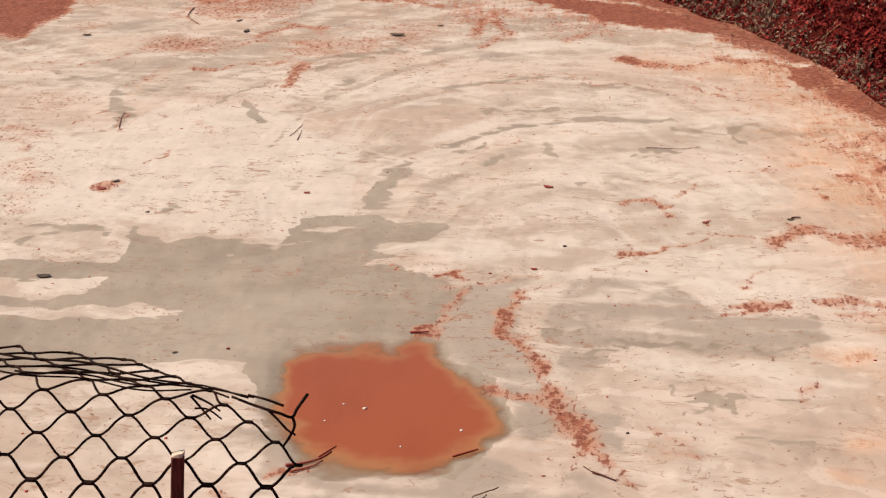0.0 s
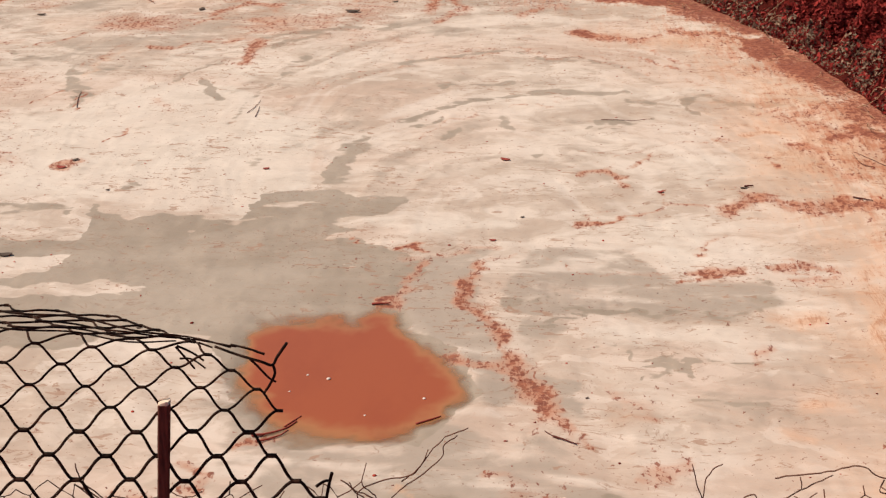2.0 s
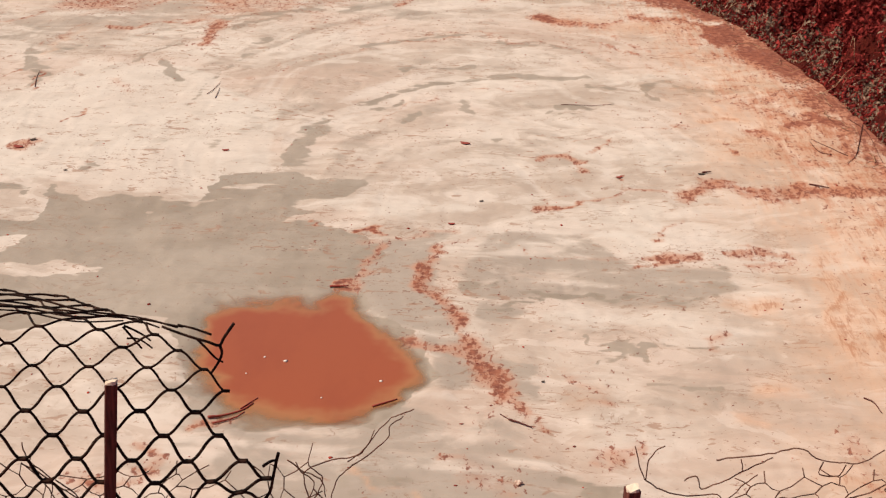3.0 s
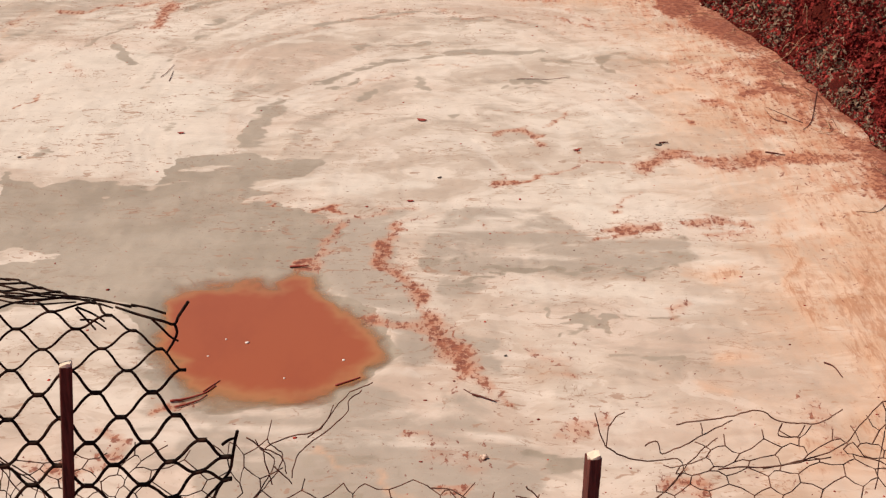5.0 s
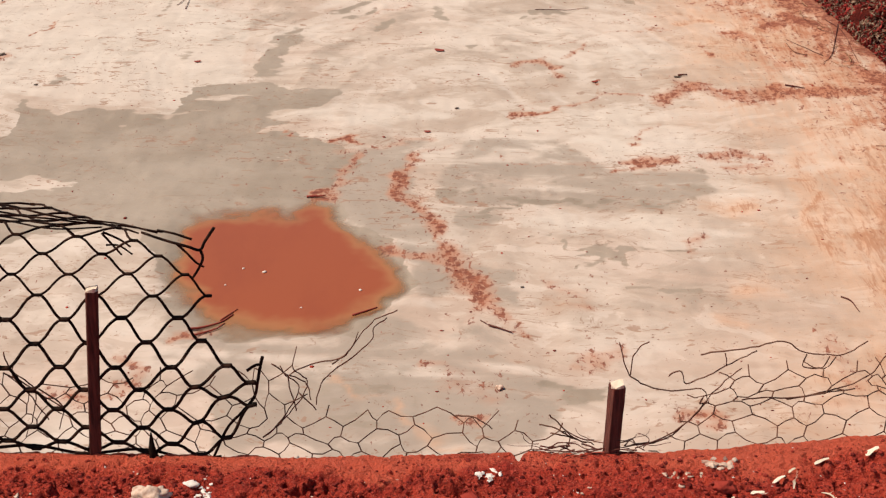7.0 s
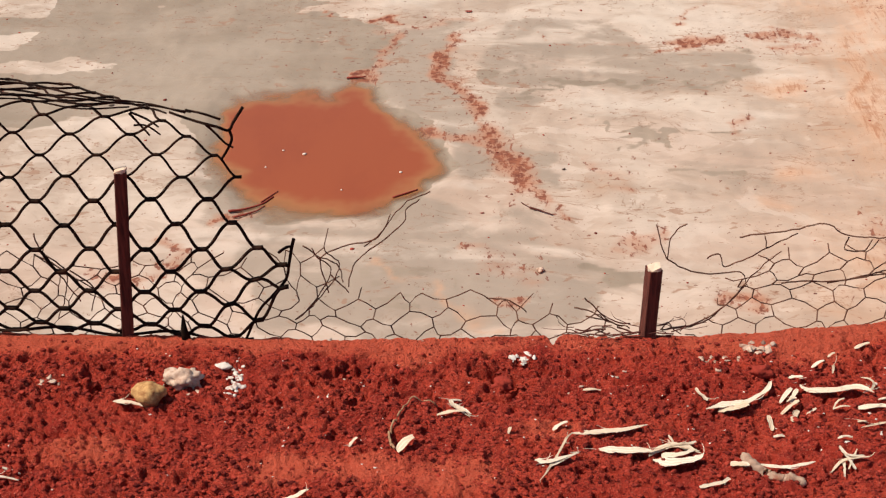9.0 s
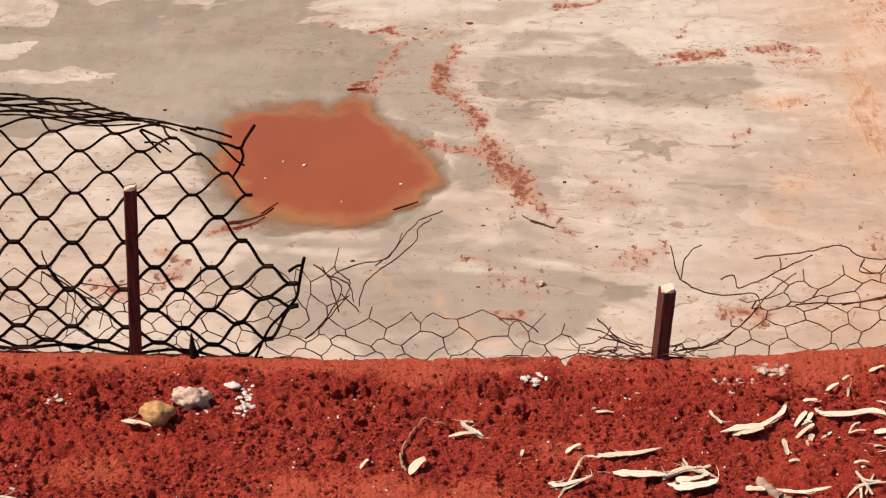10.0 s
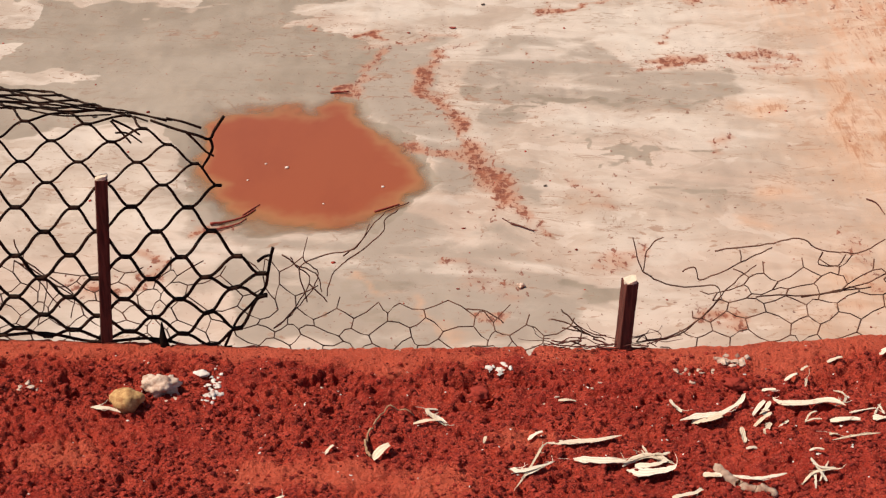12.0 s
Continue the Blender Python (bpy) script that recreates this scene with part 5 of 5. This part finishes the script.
husk([(0.376, 2.088), (0.415, 2.1), (0.429, 2.115)], 0.0062)
husk([(-0.041, 2.321), (-0.032, 2.3), (-0.002, 2.268)], 0.0045)
husk([(-0.038, 2.321), (-0.018, 2.325)], 0.0036)
bm = bmesh.new()
tube(bm, [Vector((x, y, soil_z(x, y) + 0.004)) for x, y in (p.to_tuple() for p in curve_through([(0.46, 2.171), (0.473, 2.148), (0.498, 2.125), (0.524, 2.111), (0.547, 2.097)], 12))], 0.0085, 10, 0.75)
for v in bm.verts:
    v.co += Vector([0.0045 * noise.noise(v.co * 55 + Vector((q, 0, 0))) + 0.002 * noise.noise(v.co * 190 + Vector((0, q, 0))) for q in (1, 5, 9)])
tagged(part("rotten_wood", bm, mat_stone("rotten_wood", (0.44, 0.31, 0.23), (0.27, 0.16, 0.11))), "crumbling grey-brown piece of rotten wood on red soil", "wood")
rock("rounded_stone", "smooth ochre-brown rounded stone on red soil", -0.582, 2.334, (0.030, 0.026, 0.022), OCHRE_STONE, 2, rough=0.34)
rock("pale_stone", "lumpy grey-white stone half bedded in soil", -0.527, 2.385, (0.031, 0.022, 0.020), GREY_STONE, 8, sub=4, rough=0.5)
rock("flat_chip", "flat white chip of lime on red soil", -0.464, 2.439, (0.015, 0.011, 0.006), WHITE_STONE, 7)
rock("bark_flake", "jagged pinkish-brown flake of bark propped in red soil", -0.857, 2.225, (0.009, 0.004, 0.026), STALK, 9, sub=3, rough=0.7, category="bark").rotation_euler = (radians(-48), radians(-14), radians(20))
rock("soil_clod", "dark red clod of dried earth", 0.524, 2.404, (0.021, 0.013, 0.011), CLOD, 12, rough=0.6, category="clod", group="large clods")
rock("soil_clod", "dark red clod of dried earth", 0.056, 2.385, (0.018, 0.014, 0.010), CLOD, 14, rough=0.6, category="clod", group="large clods")
rock("soil_clod", "dark red clod of dried earth", -0.20, 2.425, (0.012, 0.010, 0.008), CLOD, 15, rough=0.6, category="clod", group="large clods")
crumbs("lime_crumbs", "scattered white lime crumbs on red soil", WHITE_STONE, [(-0.438, 2.405, 0.007, 0.022, 46, 0.0045), (-0.433, 2.375, 0.009, 0.005, 12, 0.006), (0.091, 2.456, 0.011, 0.006, 16, 0.0055), (0.0, 2.3, 0.45, 0.13, 70, 0.0020), (0.55, 2.3, 0.25, 0.12, 60, 0.0023), (-0.45, 2.25, 0.25, 0.12, 40, 0.0019), (-0.262, 2.345, 0.008, 0.006, 7, 0.004)], 21)
crumbs("grey_crumbs", "grey crumbs of old mortar on red soil", GREY_STONE, [(0.523, 2.481, 0.016, 0.008, 26, 0.007), (0.457, 2.452, 0.014, 0.006, 18, 0.005), (-0.77, 2.385, 0.012, 0.009, 12, 0.006), (0.02, 2.44, 0.4, 0.06, 14, 0.004), (-0.53, 2.36, 0.02, 0.02, 20, 0.004)], 22)
bm = bmesh.new()
tube(bm, [Vector((x, y, soil_z(x, y) + 0.008)) for x, y in (p.to_tuple() for p in curve_through([(-0.06, 2.31), (-0.103, 2.32), (-0.123, 2.287), (-0.139, 2.248), (-0.141, 2.214), (-0.13, 2.184)], 6))], 0.0012, 5, 2.2)
tagged(part("dry_stalk", bm, STALK), "thin curved brown dry stalk on red soil", "stalk")


def loose_soil():
    """Crumbs of red soil strewn over the crest."""
    rng = random.Random(31)
    verts, faces = [], []
    base = bmesh.new()
    bmesh.ops.create_icosphere(base, subdivisions=1, radius=1.0)
    base.verts.ensure_lookup_table()
    shape, tris = [v.co.copy() for v in base.verts], [[v.index for v in f.verts] for f in base.faces]
    base.free()
    xs, ys = [], []
    for _ in range(40000):
        xs.append(rng.uniform(-1.15, 1.1))
        ys.append(2.515 - 0.58 * rng.random() ** 0.85)
    zs = crest(np.array(xs), np.array(ys))
    for x, y, z, d in zip(xs, ys, zs, dusty(np.array(xs), np.array(ys))):
        s = 0.0009 + 0.0042 * rng.random() ** 4
        if (noise.noise((x * 5, y * 9, 2)) < -0.15 and rng.random() < 0.75) or rng.random() < 0.8 * d:
            continue
        o, q = len(verts), rng.random() * 50
        for p in shape:
            w = s * (1 + 0.45 * noise.noise(p * 1.5 + Vector((q, q * 2, 0))))
            verts.append((x + p.x * w * 1.15, y + p.y * w, z + s * 0.2 + p.z * w * 0.8))
        faces.extend([a + o for a in f] for f in tris)
    me = bpy.data.meshes.new("loose_soil")
    me.from_pydata(verts, [], faces)
    me.materials.append(CLOD)
    tagged(new("loose_soil", me), "loose red soil crumbs over the bank's crest", "soil", kind="stuff")


loose_soil()


# ---------------------------------------------------------------- rubble on the far bank
def mat_rubble():
    k = Mat("bank_rubble", 0.95, spec=0.1)
    c = k.mix(k.ramp(k.attr("pale"), 0.4, 0.6), k.mix(k.island(), (0.10, 0.012, 0.010), (0.34, 0.042, 0.034)), k.mix(k.island(), (0.14, 0.08, 0.055), (0.36, 0.25, 0.17)))
    k.base(c).bump(k.noise(60, 4), 0.9, 0.02)
    return k.m


def bank_rubble():
    rng = random.Random(77)
    base = bmesh.new()
    bmesh.ops.create_icosphere(base, subdivisions=1, radius=1.0)
    base.verts.ensure_lookup_table()
    shape, tris = [v.co.copy() for v in base.verts], [[v.index for v in f.verts] for f in base.faces]
    base.free()
    X = np.array([rng.uniform(-3, 7) for _ in range(40000)])
    Y = np.array([rng.uniform(8, 25) for _ in range(40000)])
    D, Z = beyond_rim(X, Y), land(X, Y)
    verts, faces, pale = [], [], []
    for x, y, d, z in zip(X.tolist(), Y.tolist(), D.tolist(), Z.tolist()):
        if not 0.08 < d < 2.3 or (y < 14 and d > 1.9):
            continue
        light = (0.08 < d < 0.3 and y > 9.5 and rng.random() < 0.6 and noise.noise((x * 1.5, y * 1.1, 4)) > -0.25) or (noise.noise((x * 0.9, y * 0.7, 1)) > 0.5 and rng.random() < 0.3)
        light = light or (y > 17.5 and rng.random() < 0.06)
        s = (0.011 + 0.035 * rng.random() ** 6) * (0.7 if light else 1)
        o, q = len(verts), rng.random() * 50
        for p in shape:
            w = s * (1 + 0.9 * noise.noise(p * 1.6 + Vector((q, q * 2, 0))))
            verts.append((x + p.x * w, y + p.y * w, z + s * 0.25 + p.z * w * 0.8))
            pale.append(1.0 if light else 0.0)
        faces.extend([a + o for a in f] for f in tris)
    me = bpy.data.meshes.new("bank_rubble")
    me.from_pydata(verts, [], faces)
    me.materials.append(mat_rubble())
    ob = tagged(new("bank_rubble", me), "dark red clods and pale rubble on the far bank", "rubble", kind="stuff")
    field(ob, "pale", np.array(pale))


bank_rubble()


def dry_roots():
    """Thin roots and dead stems hanging along the foot of the far bank."""
    rng = random.Random(91)
    bm = bmesh.new()
    made = 0
    while made < 170:
        x, y = rng.uniform(-1, 5), rng.uniform(9, 21)
        d = float(beyond_rim(np.array([x]), np.array([y]))[0])
        if not -0.25 < d < 0.5:
            continue
        made += 1
        a, length = rng.uniform(0, math.tau), rng.uniform(0.1, 0.4)
        z = max(floor_height(np.array([x]), np.array([y]))[0], land(np.array([x]), np.array([y]))[0]) + 0.01
        pts = [(x, y, z)]
        for k in range(1, 5):
            a += rng.uniform(-0.6, 0.6)
            px, py, pz = pts[-1]
            nx, ny = px + math.cos(a) * length / 4, py + math.sin(a) * length / 4
            ground_z = max(floor_height(np.array([nx]), np.array([ny]))[0], land(np.array([nx]), np.array([ny]))[0])
            pts.append((nx, ny, ground_z + 0.015 + rng.uniform(0, 0.05)))
        tube(bm, [p for p in curve_through(pts, 3)], rng.uniform(0.0025, 0.005), 4, 0.4)
    return tagged(part("dry_roots", bm, STALK), "thin dry roots along the bank's foot", "roots", kind="stuff")


dry_roots()


def bank_scrub():
    """Dead, dust-red scrub matted over the far bank: small bent flakes in clumps with dark gaps."""
    rng = np.random.default_rng(12)
    x, y = rng.uniform(-2, 6.2, 1300000), rng.uniform(8.5, 24, 1300000)
    d = beyond_rim(x, y)
    clump = vnoise(x, y, 0.34, 71) + 0.7 * vnoise(x, y, 0.13, 72)
    keep = (d > 0.06) & (d < 2.4) & ((y > 14) | (d < 1.9)) & (clump > rng.uniform(-1.1, 0.35, len(x)))
    x, y, d, clump = x[keep], y[keep], d[keep], clump[keep]
    n = len(x)
    z = land(x, y) + np.clip(clump + 0.5, 0, 1.6) * rng.uniform(0.0, 0.22, n) * smooth(d, 0.0, 0.4)
    light = ((d > 0.06) & (d < 0.30) & (rng.random(n) < 0.6) & (vnoise(x, y, 0.7, 73) > -0.3)) | ((vnoise(x, y, 0.9, 74) > 0.62) & (rng.random(n) < 0.45)) | ((y > 17.5) & (rng.random(n) < 0.14))
    size = rng.uniform(0.016, 0.050, n) * np.where(light, 0.75, 1.0) * (1 + 0.5 * smooth(y, 15, 18))
    u, v = rng.normal(size=(n, 3)), rng.normal(size=(n, 3))
    u, v = u / np.linalg.norm(u, axis=1)[:, None] * size[:, None], v / np.linalg.norm(v, axis=1)[:, None] * size[:, None] * 0.45
    w = np.cross(u, v)
    w = w / (np.linalg.norm(w, axis=1)[:, None] + 1e-9) * size[:, None] * 0.22
    c = np.stack([x, y, z], 1)
    verts = np.stack([c - u, c + v, c + u, c - v, c + w], 1).reshape(-1, 3)
    o = (np.arange(n) * 5)[:, None, None]
    faces = (np.array([[0, 1, 4], [1, 2, 4], [2, 3, 4], [3, 0, 4]])[None] + o).reshape(-1, 3)
    me = bpy.data.meshes.new("dead_scrub")
    me.vertices.add(len(verts))
    me.vertices.foreach_set("co", verts.astype(np.float32).ravel())
    me.loops.add(faces.size)
    me.loops.foreach_set("vertex_index", faces.astype(np.int32).ravel())
    me.polygons.add(len(faces))
    me.polygons.foreach_set("loop_start", np.arange(0, faces.size, 3, dtype=np.int32))
    me.update(calc_edges=True)
    me.materials.append(bpy.data.materials["bank_rubble"])
    ob = tagged(new("dead_scrub", me), "matted dead scrub coated in red dust", "scrub", kind="stuff")
    field(ob, "pale", np.repeat(light.astype(float), 5))


bank_scrub()


# ---------------------------------------------------------------- debris on the pit floor
def floor_z(x, y):
    return float(floor_height(np.array([x]), np.array([y]))[0])


def mat_leaf(name, a, b):
    k = Mat(name, 0.8)
    k.base(k.mix(k.noise(60, 3), a, b))
    return k.m


DARK_LEAF, RED_LEAF = mat_leaf("dark_leaf", (0.05, 0.035, 0.025), (0.10, 0.07, 0.05)), mat_leaf("red_leaf", (0.20, 0.03, 0.02), (0.30, 0.06, 0.04))


def leaf(x, y, length, turn, material, label):
    bm = bmesh.new()
    rows = []
    for i in range(9):
        t = i / 8
        w = length * 0.28 * math.sin(math.pi * (0.06 + 0.88 * t)) ** 0.8
        rows.append([(length * (t - 0.5), w * s, length * (0.05 * abs(s) + 0.06 * (2 * t - 1) ** 2) + 0.004) for s in (-1, -0.4, 0.4, 1)])
    top = [[bm.verts.new(p) for p in r] for r in rows]
    low = [[bm.verts.new((p[0], p[1], p[2] - 0.004)) for p in r] for r in rows]
    for i in range(8):
        for k in range(3):
            bm.faces.new((top[i][k], top[i][k + 1], top[i + 1][k + 1], top[i + 1][k]))
            bm.faces.new((low[i][k], low[i + 1][k], low[i + 1][k + 1], low[i][k + 1]))
        for k in (0, 3):
            bm.faces.new((top[i][k], top[i + 1][k], low[i + 1][k], low[i][k]))
    bmesh.ops.recalc_face_normals(bm, faces=bm.faces)
    ob = part("dead_leaf", bm, material)
    ob.location, ob.rotation_euler = (x, y, floor_z(x, y) + 0.003), (0, 0, turn)
    return tagged(ob, label, "leaf", "leaves on the clay")


def twig(pts, radius, label="thin dark twig lying on pale clay", material=WOOD):
    bm = bmesh.new()
    run = [p.to_tuple() for p in curve_through(pts, 5)]
    tube(bm, [Vector((x, y, max(floor_z(x, y), WATER_LEVEL - radius * 0.7) + radius * 0.8 + 0.004 * (1 + noise.noise((x * 7, y * 7, 0))))) for x, y in run], radius, 5, 0.5)
    return tagged(part("twig", bm, material), label, "twig", "twigs on the clay")


leaf(-5.91, 18.41, 0.104, 0.3, DARK_LEAF, "curled dark dead leaf lying on pale clay")
leaf(-4.13, 19.23, 0.090, 0.8, DARK_LEAF, "curled dark dead leaf lying on pale clay")
leaf(-3.93, 18.70, 0.124, 1.4, DARK_LEAF, "curled dark dead leaf lying on pale clay")
leaf(-1.49, 19.11, 0.081, 0.2, DARK_LEAF, "curled dark dead leaf lying on pale clay")
leaf(-4.01, 13.03, 0.069, 0.9, DARK_LEAF, "curled dark dead leaf lying on pale clay")
leaf(-4.09, 12.84, 0.095, -0.3, RED_LEAF, "curled red dead leaf lying on pale clay")
leaf(-0.04, 13.13, 0.093, -0.4, RED_LEAF, "curled red dead leaf lying on pale clay")
leaf(-3.97, 10.83, 0.110, 0.1, DARK_LEAF, "curled dark dead leaf lying on pale clay")
leaf(-0.13, 11.23, 0.054, 0, RED_LEAF, "curled red dead leaf lying on pale clay")
leaf(-1.99, 18.58, 0.179, 0, DARK_LEAF, "curled dark dead leaf lying on pale clay")
leaf(-2.62, 9.60, 0.040, 0.5, DARK_LEAF, "curled dark dead leaf lying on pale clay")
leaf(0.11, 11.74, 0.037, 0.5, DARK_LEAF, "curled dark dead leaf lying on pale clay")
leaf(-3.52, 12.28, 0.035, 0.5, DARK_LEAF, "curled dark dead leaf lying on pale clay")
leaf(0.51, 8.65, 0.025, 0.5, DARK_LEAF, "curled dark dead leaf lying on pale clay")
leaf(2.04, 12.46, 0.060, 0.1, DARK_LEAF, "curled dark dead leaf lying on pale clay")
leaf(-2.21, 12.86, 0.061, 0.2, RED_LEAF, "curled red dead leaf lying on pale clay")
leaf(1.31, 12.35, 0.059, 0.4, RED_LEAF, "curled red dead leaf lying on pale clay")
twig([(-4.43, 14.62), (-4.50, 14.93), (-4.53, 15.16)], 0.0040)
twig([(-2.65, 14.48), (-2.62, 14.59), (-2.58, 14.89)], 0.0040)
twig([(-2.55, 14.36), (-2.55, 14.52), (-2.56, 14.70)], 0.0040)
twig([(0.28, 8.14), (0.34, 8.10), (0.42, 8.04)], 0.0070)
twig([(2.54, 8.51), (2.59, 8.45), (2.61, 8.32)], 0.0056)
twig([(3.73, 13.71), (3.58, 13.20), (3.48, 12.89), (3.37, 12.72)], 0.0048)
twig([(3.41, 12.90), (3.31, 13.06), (3.16, 13.31)], 0.0036)
twig([(3.27, 12.91), (3.17, 12.99), (3.14, 13.27)], 0.0036)
twig([(3.65, 11.01), (3.52, 10.85), (3.36, 10.86)], 0.0036)
twig([(3.64, 13.86), (3.72, 13.51), (3.68, 12.73)], 0.0038)
twig([(-4.89, 19.92), (-4.85, 19.43), (-4.60, 18.99)], 0.0070)
twig([(0.90, 14.31), (1.15, 14.31), (1.40, 14.34)], 0.0035)
twig([(0.23, 8.21), (0.31, 8.11)], 0.0035)

twig([(2.05, 12.48), (2.13, 12.50)], 0.0101, "short dark stick stuck in the clay")
twig([(2.93, 12.21), (3.08, 12.12)], 0.0075, "short dark stick stuck in the clay")
twig([(-1.57, 8.1), (-1.48, 8.15), (-1.38, 8.22), (-1.32, 8.31)], 0.009, "mud-reddened stick lying at the puddle's edge", RED_LEAF)
twig([(-1.53, 8.04), (-1.42, 8.11), (-1.36, 8.2)], 0.007, "mud-reddened stick lying at the puddle's edge", RED_LEAF)
twig([(-1.39, 8.24), (-1.3, 8.38)], 0.005, "mud-reddened stick lying at the puddle's edge", RED_LEAF)
twig([(-0.57, 8.3), (-0.49, 8.35), (-0.42, 8.4)], 0.008, "mud-reddened stick lying at the puddle's edge", RED_LEAF)
twig([(-1.0, 10.04), (-0.86, 10.05)], 0.009, "mud-reddened stick lying at the puddle's edge", RED_LEAF)
bm = bmesh.new()
blob(bm, (0, 0, 0.012), (0.022, 0.02, 0.012), 6, 3, 0.5)
pale_pebble = tagged(part("pale_pebble", bm, GREY_STONE), "pale pebble lying on damp grey clay", "stone")
pale_pebble.location = (0.324, 7.423, floor_z(0.324, 7.423))


def specks():
    """Scattered crumbs of dark and red grit on the clay."""
    rng = random.Random(55)
    bm = bmesh.new()
    for _ in range(600):
        x, y = rng.uniform(-7, 3.4), 7 + 13 * rng.random() ** 1.2
        if -2 < x < -0.1 and 7.8 < y < 10.2 or beyond_rim(np.array([x]), np.array([y]))[0] > -0.1:
            continue
        s = 0.003 + 0.006 * rng.random() ** 3
        blob(bm, (x, y, floor_z(x, y) + s * 0.2), (s * rng.uniform(0.8, 2.2), s * rng.uniform(0.8, 2.0), s * 0.5), rng.random() * 90, 1, 0.4)
    return tagged(part("grit", bm, CLOD), "dark red grit scattered over pale clay", "grit", kind="stuff")


specks()


def foam():
    """Flecks of froth afloat on the puddle."""
    bm = bmesh.new()
    for x, y, r in ((-1.185, 8.88, 0.012), (-1.33, 8.93, 0.008), (-0.537, 8.63, 0.009), (-1.42, 8.7, 0.006), (-0.9, 8.4, 0.006)):
        blob(bm, (x, y, WATER_LEVEL + 0.002), (r * 1.4, r * 1.5, r * 0.5), x * 30, 1, 0.4)
    return tagged(part("froth", bm, WHITE_STONE), "tiny white flecks of froth on muddy water", "froth", kind="stuff")


foam()
